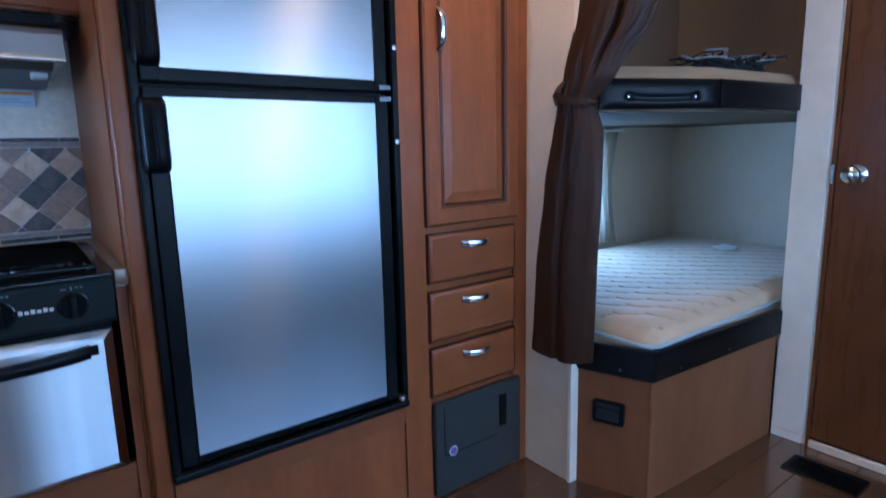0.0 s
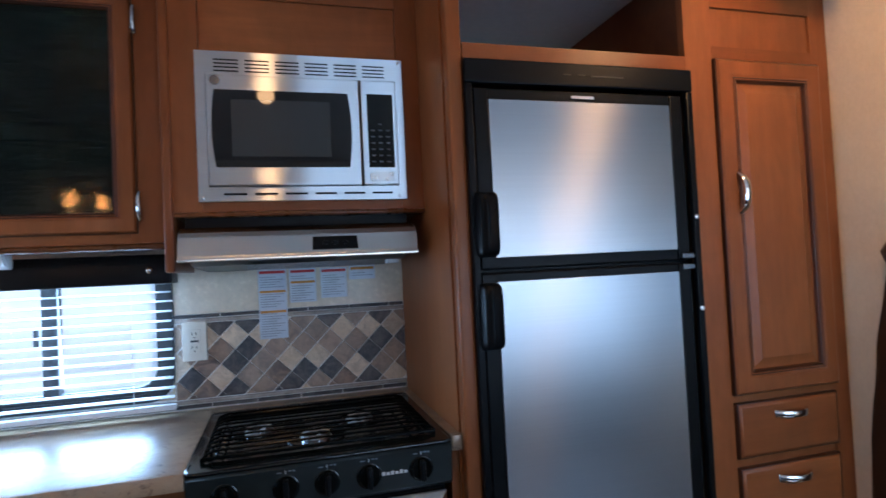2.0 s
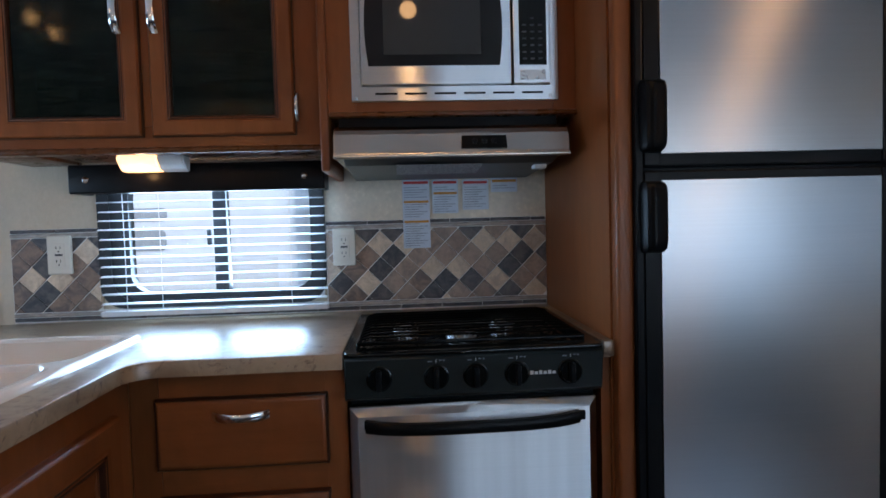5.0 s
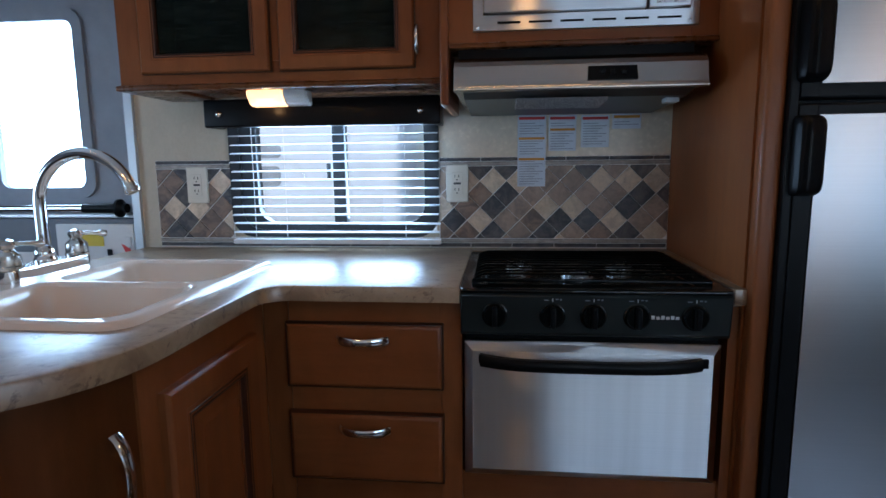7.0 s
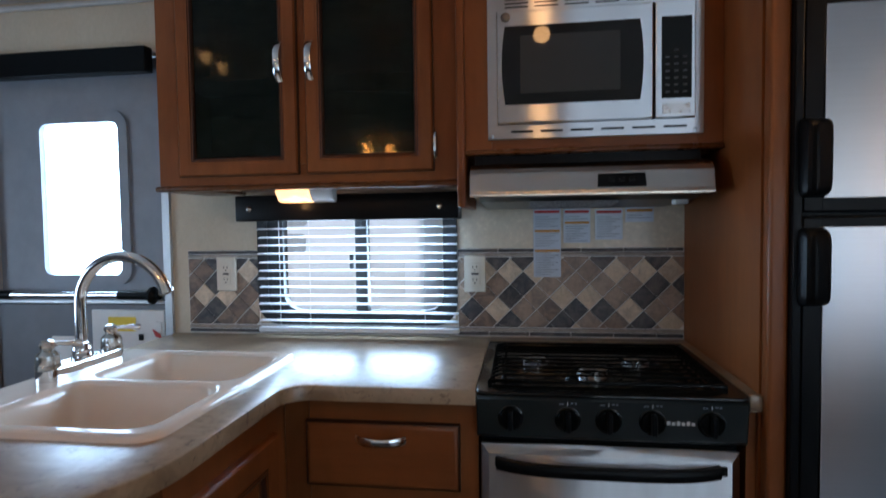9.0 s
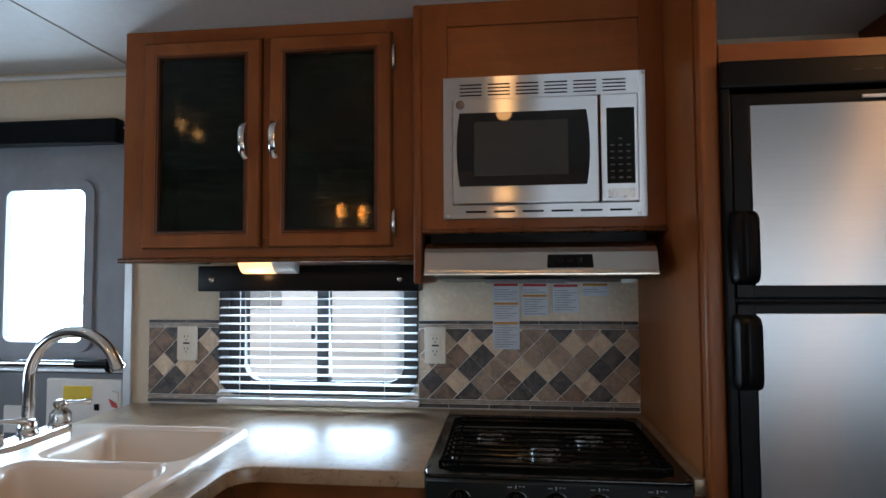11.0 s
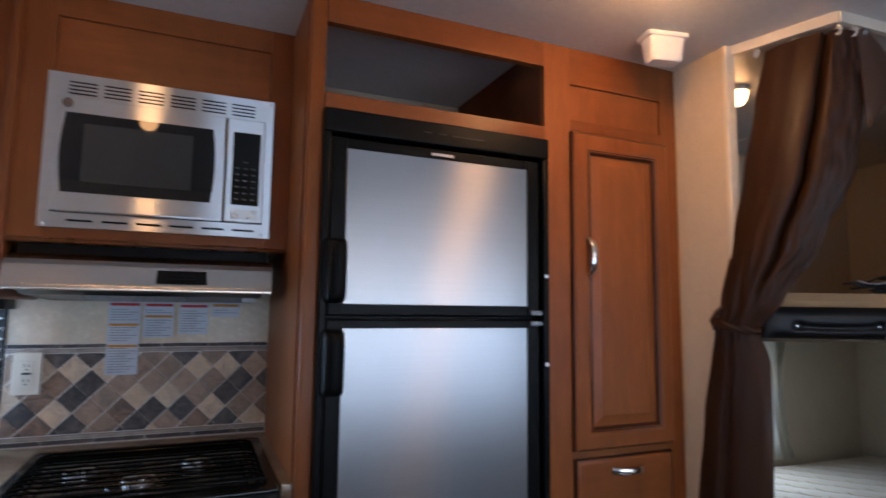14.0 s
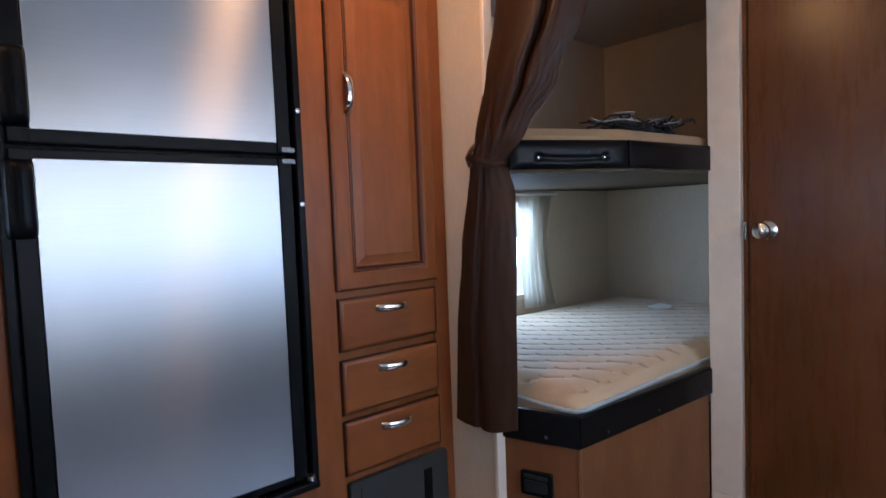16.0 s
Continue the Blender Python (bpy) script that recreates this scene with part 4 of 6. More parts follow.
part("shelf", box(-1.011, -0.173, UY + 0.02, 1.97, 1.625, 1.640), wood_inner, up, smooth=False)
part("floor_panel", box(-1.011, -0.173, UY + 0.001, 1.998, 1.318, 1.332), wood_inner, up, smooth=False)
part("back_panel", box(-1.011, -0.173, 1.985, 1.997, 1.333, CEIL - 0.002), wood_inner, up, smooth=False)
bm = box(-1.045, -0.150, UY - 0.030, UY + 0.012, 1.302, 1.317, 0.006, 3)
box(-1.045, -0.90, UY + 0.012, 1.995, 1.303, 1.3165, 0.003, into=bm)
part("base_moulding", bm, wood_dark, up, "dark rounded moulding under the cabinet")
part("base_panel", box(-0.90, -0.152, UY + 0.0125, 1.995, 1.3125, 1.317), wood_dark, up, smooth=False)
UF = UY - 0.021
for x0, x1, g0, g1, hx in ((-0.961, -0.603, -0.912, -0.663, -0.648), (-0.577, -0.221, -0.530, -0.277, -0.558)):
    d = panel_door("door", x0, x1, 1.344, 1.950, UF, up, 0.052, raised=False)
    gp = part("glass", box(x0 + 0.046, x1 - 0.046, UF - 0.010, UF - 0.006, 1.39, 1.904), reed_glass, d, "dark rippled glass")
    gp.visible_shadow = False
    bow_handle((hx, UF - 0.019, 1.652), "z", 0.105, d)
for z in (1.412, 1.882):
    part("hinge", tube([(-0.2155, UF - 0.005, z - 0.034), (-0.2155, UF - 0.013, z - 0.024), (-0.2155, UF - 0.015, z), (-0.2155, UF - 0.013, z + 0.024), (-0.2155, UF - 0.005, z + 0.034)], 0.0055, 10), nickel, up, "slim nickel hinge")

# ---------------------------------------------------------------- microwave cabinet
MY = 1.662
mc = thing("microwave_cabinet", "cherry wall cabinet that holds the microwave", "cabinet", (0.19, 1.83, 1.375))
part("side_panel", box(-0.150, -0.128, 1.655, 1.998, 1.24, CEIL - 0.001, 0.006, 3), wood_v, mc, "side panel with a rounded foot")
part("stile", box(-0.1275, -0.060, MY, MY + 0.02, 1.385, CEIL - 0.001), wood_v, mc, smooth=False)
part("stile", box(0.440, 0.4995, MY, MY + 0.02, 1.385, CEIL - 0.001), wood_v, mc, smooth=False)
part("rail", box(-0.0595, 0.4395, MY, MY + 0.02, 1.930, CEIL - 0.001), wood_h, mc, smooth=False)
part("rail", box(-0.0595, 0.4395, MY, MY + 0.02, 1.775, 1.795), wood_h, mc, smooth=False)
part("rail", box(-0.0595, 0.4395, MY, MY + 0.02, 1.385, 1.420), wood_h, mc, smooth=False)
part("top_panel", box(-0.0595, 0.4395, MY + 0.008, MY + 0.02, 1.7955, 1.9295), wood_h, mc, smooth=False)
part("base_moulding", box(-0.127, 0.4995, MY - 0.014, MY + 0.03, 1.372, 1.3845, 0.005), wood_dark, mc)
part("base_panel", box(-0.127, 0.4995, MY + 0.0305, 1.998, 1.374, 1.384), wood_dark, mc, smooth=False)

mw = thing("microwave", "stainless steel built-in microwave with a black door window", "microwave", (0.19, 1.8, 1.41))
bm = ring_plate([(-0.068, 1.410), (0.450, 1.410), (0.450, 1.784), (-0.068, 1.784)], [(-0.045, 1.445), (0.430, 1.445), (0.430, 1.725), (-0.045, 1.725)], 1.648, MY - 0.0005)
part("trim_kit", bm, appliance_steel, mw, "steel trim frame", smooth=False)
part("body", box(-0.044, 0.429, 1.665, 1.95, 1.446, 1.724), black_plastic, mw, smooth=False)
for k in range(6):
    for j in range(4):
        x = -0.024 + k * 0.0735
        part("vent_slot", box(x, x + 0.058, 1.6465, 1.6476, 1.733 + j * 0.0093, 1.7365 + j * 0.0093, 0.0004, 1), black_plastic, mw)
for k in range(6):
    x = -0.010 + k * 0.0735
    part("lower_slot", box(x, x + 0.054, 1.6465, 1.6476, 1.4245, 1.4295, 0.0004, 1), black_plastic, mw)
dr = part("door", box(-0.043, 0.332, 1.636, 1.664, 1.447, 1.723, 0.004), appliance_steel, mw, "brushed steel door")
# barrel-sided black window
pts = []
for k in range(13):
    u = -1 + k / 6
    pts.append((0.300 + 0.008 * (1 - u * u), 1.588 + 0.096 * u))
for k in range(13):
    u = 1 - k / 6
    pts.append((-0.024 - 0.008 * (1 - u * u), 1.588 + 0.096 * u))
wd = part("door_window", prism(pts, 1.6335, 1.6362), dark_glass, dr, "glossy black window")
part("mesh_screen", box(0.014, 0.254, 1.6322, 1.6333, 1.518, 1.660, 0.0004, 1), screen_glass, wd, "grey screen mesh")
part("badge", lathe([(0.012, 0.0), (0.012, 0.0012), (0.009, 0.0018)], (-0.022, 1.6358, 1.707), 18, "y"), dull_steel, dr, "small dull badge")
cp = part("control_panel", box(0.335, 0.429, 1.637, 1.664, 1.447, 1.723, 0.003), appliance_steel, mw)
kp = part("keypad", box(0.350, 0.419, 1.6345, 1.6368, 1.492, 1.686, 0.001), black_gloss, cp, "black keypad")
for r in range(7):
    for c in range(3):
        if r == 6 and c != 1:
            continue
        x, z = 0.358 + c * 0.020, 1.505 + r * 0.0165
        part("key_mark", box(x, x + 0.010, 1.6338, 1.6343, z, z + 0.004), key_grey, kp)
part("open_button", box(0.352, 0.416, 1.6345, 1.6368, 1.456, 1.480, 0.001), bright_steel, cp)
for x, z in ((-0.058, 1.418), (0.430, 1.418), (0.442, 1.776)):
    part("screw", lathe([(0.005, 0), (0.005, 0.002), (0.002, 0.003)], (x, 1.648, z), 10, "y"), bright_steel, mw)

# ---------------------------------------------------------------- extractor hood
hd = thing("range_hood", "slim stainless extractor hood with a dark control strip", "hood", (0.17, 1.8, 1.25))
bm = bmesh.new()
prof = [(1.998, 1.345), (1.640, 1.345), (1.598, 1.330), (1.588, 1.318), (1.578, 1.275), (1.574, 1.268), (1.574, 1.262), (1.586, 1.261), (1.600, 1.266), (1.998, 1.266)]
L = [[bm.verts.new((x, y, z)) for y, z in prof] for x in (-0.110, 0.456)]
for k in range(len(prof)):
    j = (k + 1) % len(prof)
    bm.faces.new((L[0][k], L[0][j], L[1][j], L[1][k]))
bm.faces.new(L[0])
bm.faces.new(L[1])
part("canopy", bm, hood_steel, hd, "brushed steel canopy")
part("lip", box(-0.1105, 0.4565, 1.5690, 1.5730, 1.2625, 1.2670, 0.001), hood_steel, hd, "rolled front lip")
pts = [(0.195, 1.312), (0.302, 1.312), (0.304, 1.281), (0.193, 1.281)]
bm = bmesh.new()
fr0 = [bm.verts.new((x, 1.5855 - (1.318 - z) * 0.2326 - 0.0022 + 0.0015, z)) for x, z in pts]
bk0 = [bm.verts.new((x, 1.5855 - (1.318 - z) * 0.2326 + 0.006, z)) for x, z in pts]
for k in range(4):
    bm.faces.new((fr0[k], fr0[(k + 1) % 4], bk0[(k + 1) % 4], bk0[k]))
bm.faces.new(fr0)
bm.faces.new(bk0)
cs = part("control_strip", bm, black_plastic, hd, "black switch strip")
for x in (0.225, 0.248, 0.271):
    part("switch", box(x - 0.006, x + 0.006, 1.5715, 1.5775, 1.292, 1.301, 0.001), black_plastic, cs)
bm = bmesh.new()
prof = [(1.604, 1.264), (1.985, 1.264), (1.985, 1.240), (1.66, 1.252)]
L = [[bm.verts.new((x, y, z)) for y, z in prof] for x in (-0.09, 0.436)]
for k in range(4):
    j = (k + 1) % 4
    bm.faces.new((L[0][k], L[0][j], L[1][j], L[1][k]))
bm.faces.new(L[0])
bm.faces.new(L[1])
part("underside", bm, black_panel, hd, "dark underside pan", smooth=False)
part("lamp_lens", box(0.396, 0.428, 1.690, 1.730, 1.2395, 1.2520, 0.003), frosted, hd, "small pale unlit lamp lens")
bm = bmesh.new()
prof = [(1.645, 1.2515)]
for k in range(16):
    y = 1.65 + k * 0.0085
    prof += [(y, 1.2485 - (y - 1.65) * 0.05), (y + 0.004, 1.2450 - (y - 1.65) * 0.05)]
prof += [(1.79, 1.2400), (1.79, 1.2465)]
L = [[bm.verts.new((x, y, z)) for y, z in prof] for x in (0.036, 0.252)]
for k in range(len(prof)):
    j = (k + 1) % len(prof)
    bm.faces.new((L[0][k], L[0][j], L[1][j], L[1][k]))
bm.faces.new(L[0])
bm.faces.new(L[1])
part("filter", bm, plain("aluminium_mesh", (0.40, 0.40, 0.40), 0.50, 0.4, speck=0.7, scale=330, bump=0.5), hd, "ribbed grease filter", smooth=False)

part("collar", box(-0.105, 0.451, 1.672, 1.997, 1.3455, 1.3735), black_plastic, hd, "black mounting collar", smooth=False)

# ---------------------------------------------------------------- base cabinet with drawers
BY = 1.462
bc = thing("drawer_cabinet", "cherry base cabinet with chrome-pulled drawers", "cabinet", (-0.31, 1.7, 0.0))
part("stile", box(-0.5475, -0.487, BY, BY + 0.02, 0.0, 0.794), wood_v, bc, smooth=False)
part("stile", box(-0.133, -0.086, BY, BY + 0.02, 0.0, 0.794), wood_v, bc, smooth=False)
part("backing", box(-0.4865, -0.1335, BY + 0.003, BY + 0.02, 0.0, 0.794), wood_h, bc, smooth=False)
part("side_panel", box(-0.100, -0.086, BY + 0.0205, 1.95, 0.0, 0.794), wood_v, bc, smooth=False)
for z0, z1 in ((0.590, 0.742), (0.362, 0.528), (0.130, 0.300)):
    drawer_front(-0.490, -0.129, z0, z1, BY, bc, hw=0.115)
fp = thing("range_surround", "cherry panels beside and below the oven", "cabinet", (0.2, 1.6, 0.0))
part("filler", box(0.480, 0.4995, BY - 0.012, BY + 0.02, 0.0, 0.794), wood_v, fp, smooth=False)
part("rail", box(-0.0855, 0.4795, BY, BY + 0.02, 0.33, 0.392), wood_h, fp, smooth=False)
part("lower_panel", box(-0.0855, 0.4795, BY + 0.006, BY + 0.02, 0.0, 0.329), wood_h, fp, smooth=False)

# sink cabinet with a framed door and a bowed end panel
sc = thing("sink_cabinet", "cherry sink cabinet with a bowed end door", "cabinet", (-0.85, 1.3, 0.0))
SX = -0.548
part("face", box(SX - 0.02, SX, 1.000, BY - 0.001, 0.0, 0.794), wood_v, sc, smooth=False)


def side_door(y0, y1, z0, z1, x, w):
    """The framed door, turned to face along +x."""
    bm = profile_frame(y0, y1, z0, z1, w, DOOR_PROF, 0)
    pb = profile_frame(y0 + w - 0.001, y1 - w + 0.001, z0 + w - 0.001, z1 - w + 0.001, 0.03, [(0, 0), (0.0, 0.007), (0.12, 0.007), (0.9, 0.0155), (1.0, 0.0165)], 0, fill=True)
    for b in (bm, pb):
        for v in b.verts:
            v.co = Vector((x - v.co.y, v.co.x, v.co.z))
    return bm, pb


# inner bead of the side door, its groove shade painted dark
bd = profile_frame(1.048 + 0.057, 1.388 - 0.057, 0.10 + 0.057, 0.735 - 0.057, 0.018, [(0, 0.0165), (0.1, 0.0187), (0.35, 0.0172), (0.6, 0.0187), (0.8, 0.0165), (1.0, 0.006)], 0)
for v in bd.verts:
    v.co = Vector((SX - v.co.y, v.co.x, v.co.z))
bm, pb = side_door(1.048, 1.388, 0.10, 0.735, SX, 0.075)
d = part("door", bm, wood_v, sc)
part("bead", bd, wood_shadow_line, d)
part("panel", pb, wood_v, d)


# rounded end of the counter: one outline for worktop and bowed panel
def end_arc(inset, n=22):
    """From the straight front (x = -0.52) round the free end to the back edge."""
    pts = []
    ax, ay = 0.62 - inset, 0.37 - inset
    for k in range(n + 1):
        a = radians(90 * k / n)
        pts.append((-1.14 + ax * math.cos(a) ** 0.8, 1.06 - ay * math.sin(a) ** 0.8))
    return pts


arc = end_arc(0.030)
bm = bmesh.new()
lo = [bm.verts.new((x, y, 0.0)) for x, y in arc]
hi = [bm.verts.new((x, y, 0.794)) for x, y in arc]
for k in range(len(arc) - 1):
    bm.faces.new((lo[k], lo[k + 1], hi[k + 1], hi[k]))
r = bmesh.ops.solidify(bm, geom=bm.faces[:], thickness=0.012)
cd = part("bowed_door", bm, wood_v, sc, "bowed plain door")
bow_handle((-0.552, 0.945, 0.650), "z", 0.13, cd, out=(0.98, -0.18, 0))
part("back_panel", box(-1.172, -1.155, 0.70, 1.998, 0.0, 0.794), wood_v, sc, smooth=False)

# ---------------------------------------------------------------- worktop
CT = 0.836


def offset(poly, d):
    out = []
    n = len(poly)
    for i in range(n):
        p0, p1, p2 = (Vector((*poly[j % n], 0)) for j in (i - 1, i, i + 1))
        a, b = (p1 - p0).normalized(), (p2 - p1).normalized()
        na, nb = Vector((-a.y, a.x, 0)), Vector((-b.y, b.x, 0))
        m = na + nb
        m = m / max(0.3, m.dot(na) if abs(m.dot(na)) > 1e-6 else 1)
        q = p1 + m * d
        out.append((q.x, q.y))
    return out


def slab(outline, hole, z0, z1, ch):
    """A worktop slab, outline anticlockwise, with an eased upper edge and a hole."""
    bm = bmesh.new()
    top_in = offset(outline, ch)
    loops = [[bm.verts.new((x, y, z)) for x, y in o] for o, z in ((top_in, z1), (offset(outline, ch * 0.3), z1 - ch * 0.3), (outline, z1 - ch), (outline, z0))]
    n = len(outline)
    for a, b in zip(loops, loops[1:]):
        for k in range(n):
            bm.faces.new((a[k], a[(k + 1) % n], b[(k + 1) % n], b[k]))
    edges = [bm.edges.get((loops[0][k], loops[0][(k + 1) % n])) for k in range(n)]
    if hole:
        hv = [bm.verts.new((x, y, z1)) for x, y in hole]
        hb = [bm.verts.new((x, y, z0)) for x, y in hole]
        for k in range(len(hole)):
            j = (k + 1) % len(hole)
            bm.faces.new((hv[k], hv[j], hb[j], hb[k]))
        edges += [bm.edges.get((hv[k], hv[(k + 1) % len(hole)])) for k in range(len(hole))]
    bmesh.ops.triangle_fill(bm, edges=edges, use_beauty=True)
    return bm


front = [(-0.088, 1.995), (-1.175, 1.995), (-1.175, 0.69)]
arc2 = end_arc(0.0)[::-1]
inner = []
for k in range(9):
    a = radians(180 - 90 * k / 8)
    inner.append((-0.52 + 0.06 + 0.06 * math.cos(a), 1.415 - 0.06 + 0.06 * math.sin(a)))
outline = front + arc2 + inner + [(-0.088, 1.415)]
ct = thing("worktop", "beige stone-look laminate worktop with a rounded end", "worktop", (-0.6, 1.5, 0.796))
bm = slab(outline, round_rect(-1.11, -0.62, 1.07, 1.665, 0.03), 0.801, CT, 0.006)
part("slab", bm, laminate, ct)
bm = box(0.478, 0.5045, 1.425, 1.4395, 0.801, CT, 0.003)
box(0.478, 0.4995, 1.4395, 1.995, 0.796, CT, 0.0, into=bm)
part("side_strip", bm, laminate, ct)
part("rear_strip", box(-0.087, 0.4775, 1.945, 1.995, 0.796, CT, 0.0), laminate, ct, smooth=False)

# ---------------------------------------------------------------- sink
def rr_dist(x, y, x0, x1, y0, y1, r):
    qx = abs(x - (x0 + x1) / 2) - (x1 - x0) / 2 + r
    qy = abs(y - (y0 + y1) / 2) - (y1 - y0) / 2 + r
    return math.hypot(max(qx, 0), max(qy, 0)) + min(max(qx, qy), 0) - r


def smooth01(t):
    t = max(0.0, min(1.0, t))
    return t * t * (3 - 2 * t)


def sink_height(x, y):
    o = -rr_dist(x, y, -1.135, -0.598, 1.048, 1.690, 0.05)
    z = 0.013 * math.sqrt(max(0.0, 1 - (1 - min(1, o / 0.014)) ** 2))
    for b in ((-1.000, -0.640, 1.392, 1.655), (-1.000, -0.640, 1.088, 1.358)):
        i = -rr_dist(x, y, *b, 0.045)
        z -= 0.006 * smooth01((i + 0.012) / 0.012)
        z -= 0.150 * smooth01(i / 0.030)
    return CT + z


sk = thing("sink", "cream enamel double-bowl drop-in sink", "sink", (-0.87, 1.37, CT))
bm = bmesh.new()
NX, NY = 120, 140
grid = []
for i in range(NX + 1):
    row = []
    for j in range(NY + 1):
        u, v = i / NX, j / NY
        x, y = -1.135 + 0.537 * u, 1.048 + 0.642 * v
        dd = rr_dist(x, y, -1.135, -0.598, 1.048, 1.690, 0.05)
        if dd > 0:
            c = Vector((max(-1.085, min(-0.648, x)), max(1.098, min(1.640, y))))
            w = (Vector((x, y)) - c).normalized() * 0.05
            x, y = c.x + w.x, c.y + w.y
        row.append(bm.verts.new((x, y, sink_height(x, y))))
    grid.append(row)
for i in range(NX):
    for j in range(NY):
        bm.faces.new((grid[i][j], grid[i + 1][j], grid[i + 1][j + 1], grid[i][j + 1]))
bmesh.ops.remove_doubles(bm, verts=bm.verts, dist=1e-5)
part("double_bowl", bm, porcelain, sk)
for y in (1.523, 1.223):
    part("drain", lathe([(0.040, 0.0), (0.040, 0.003), (0.030, 0.004), (0.028, 0.001), (0.004, 0.001)], (-0.82, y, CT - 0.1428), 24), bright_steel, sk)

# ---------------------------------------------------------------- faucet
fa = thing("faucet", "chrome gooseneck faucet with two lever handles on the sink", "faucet", (-1.06, 1.45, CT + 0.012))
FX, FYY, FZ = -1.068, 1.452, CT + 0.013
part("base_plate", prism(round_rect(FX - 0.026, FX + 0.026, FYY - 0.125, FYY + 0.125, 0.02), FZ + 0.030, FZ - 0.001, plane="xy", ch=0.004), chrome, fa)
pts = [(FX, FYY, FZ + 0.07), (FX, FYY, FZ + 0.12), (FX, FYY, 1.0)]
R = 0.118
for k in range(1, 24):
    a = radians(180 - 156 * k / 23)
    pts.append((FX + R + R * math.cos(a), FYY, 1.012 + R * math.sin(a)))
part("spout", tube(pts, 0.0138, 16), chrome, fa)
ex, ez = pts[-1][0], pts[-1][2]
dx, dz = 0.41, -0.91
part("aerator", cyl((ex, FYY, ez), (ex + dx * 0.022, FYY, ez + dz * 0.022), 0.0145), chrome, fa)
part("aerator_ring", cyl((ex + dx * 0.012, FYY, ez + dz * 0.012), (ex + dx * 0.020, FYY, ez + dz * 0.020), 0.0175), chrome, fa)
part("collar", lathe([(0.024, 0), (0.025, 0.008), (0.021, 0.015), (0.0225, 0.021), (0.020, 0.032), (0.0142, 0.038)], (FX, FYY, FZ + 0.029), 24), chrome, fa)
for s in (-1, 1):
    y = FYY + s * 0.102
    h = part("valve", lathe([(0.026, 0), (0.027, 0.007), (0.0245, 0.010), (0.0255, 0.016), (0.0245, 0.031), (0.017, 0.039), (0.012, 0.043), (0.016, 0.049), (0.018, 0.055), (0.0135, 0.063), (0.004, 0.067)], (FX, y, FZ + 0.029), 24), nickel, fa)
    part("lever", tube([(FX, y, FZ + 0.084), (FX + 0.018, y + 0.012, FZ + 0.085), (FX + 0.030, y + 0.021, FZ + 0.084), (FX + 0.040, y + 0.028, FZ + 0.083), (FX + 0.048, y + 0.034, FZ + 0.082), (FX + 0.056, y + 0.040, FZ + 0.081)],
                       lambda u: 0.0056 - 0.0012 * u + 0.0052 * math.exp(-((u - 0.84) / 0.20) ** 2), 12), nickel, h)

# ---------------------------------------------------------------- range
rg = thing("range", "black and steel gas range with five knobs", "stove", (0.19, 1.68, 0.39))
RX0, RX1 = -0.086, 0.474
part("body", box(-0.078, 0.466, 1.463, 1.93, 0.398, 0.785), black_plastic, rg, smooth=False)
top = bmesh.new()
o = round_rect(RX0 - 0.002, RX1 + 0.002, 1.408, 1.938, 0.02)
ring_plate(o, round_rect(RX0 + 0.022, RX1 - 0.022, 1.466, 1.916, 0.03), 0.834, 0.826, plane="xy", into=top)
ring_plate(round_rect(RX0 + 0.012, RX1 - 0.012, 1.4632, 1.926, 0.03), round_rect(RX0 + 0.0225, RX1 - 0.0225, 1.4665, 1.9155, 0.03), 0.8265, 0.787, plane="xy", into=top)
prism(round_rect(RX0 + 0.010, RX1 - 0.010, 1.4635, 1.925, 0.03), 0.8215, 0.787, plane="xy", into=top)
part("cooktop", top, black_gloss, rg, "glossy black recessed cooktop")
lip = [(RX0 + 0.004, 1.470, 0.8305), (RX0 + 0.001, 1.428, 0.8305), (RX0 + 0.007, 1.413, 0.8305), (RX0 + 0.022, 1.4085, 0.8305), (RX1 - 0.022, 1.4085, 0.8305), (RX1 - 0.007, 1.413, 0.8305), (RX1 - 0.001, 1.428, 0.8305), (RX1 - 0.004, 1.470, 0.8305)]
part("front_lip", tube(lip, 0.0045, 10), black_gloss, rg, "rolled glossy front lip")
# sloping control panel
bm = bmesh.new()
prof = [(1.424, 0.827), (1.412, 0.818), (1.420, 0.738), (1.432, 0.728), (1.4625, 0.728), (1.4625, 0.827)]
L = [[bm.verts.new((x, y, z)) for y, z in prof] for x in (RX0, RX1)]
for k in range(len(prof)):
    j = (k + 1) % len(prof)
    bm.faces.new((L[0][k], L[0][j], L[1][j], L[1][k]))
bm.faces.new(L[0])
bm.faces.new(L[1])
bmesh.ops.bevel(bm, geom=[e for e in bm.edges if abs(e.verts[0].co.x - e.verts[1].co.x) < 1e-6 and e.calc_length() > 0.05], offset=0.004, segments=2, affect="EDGES")
cpn = part("control_panel", bm, black_panel, rg, "black control panel")
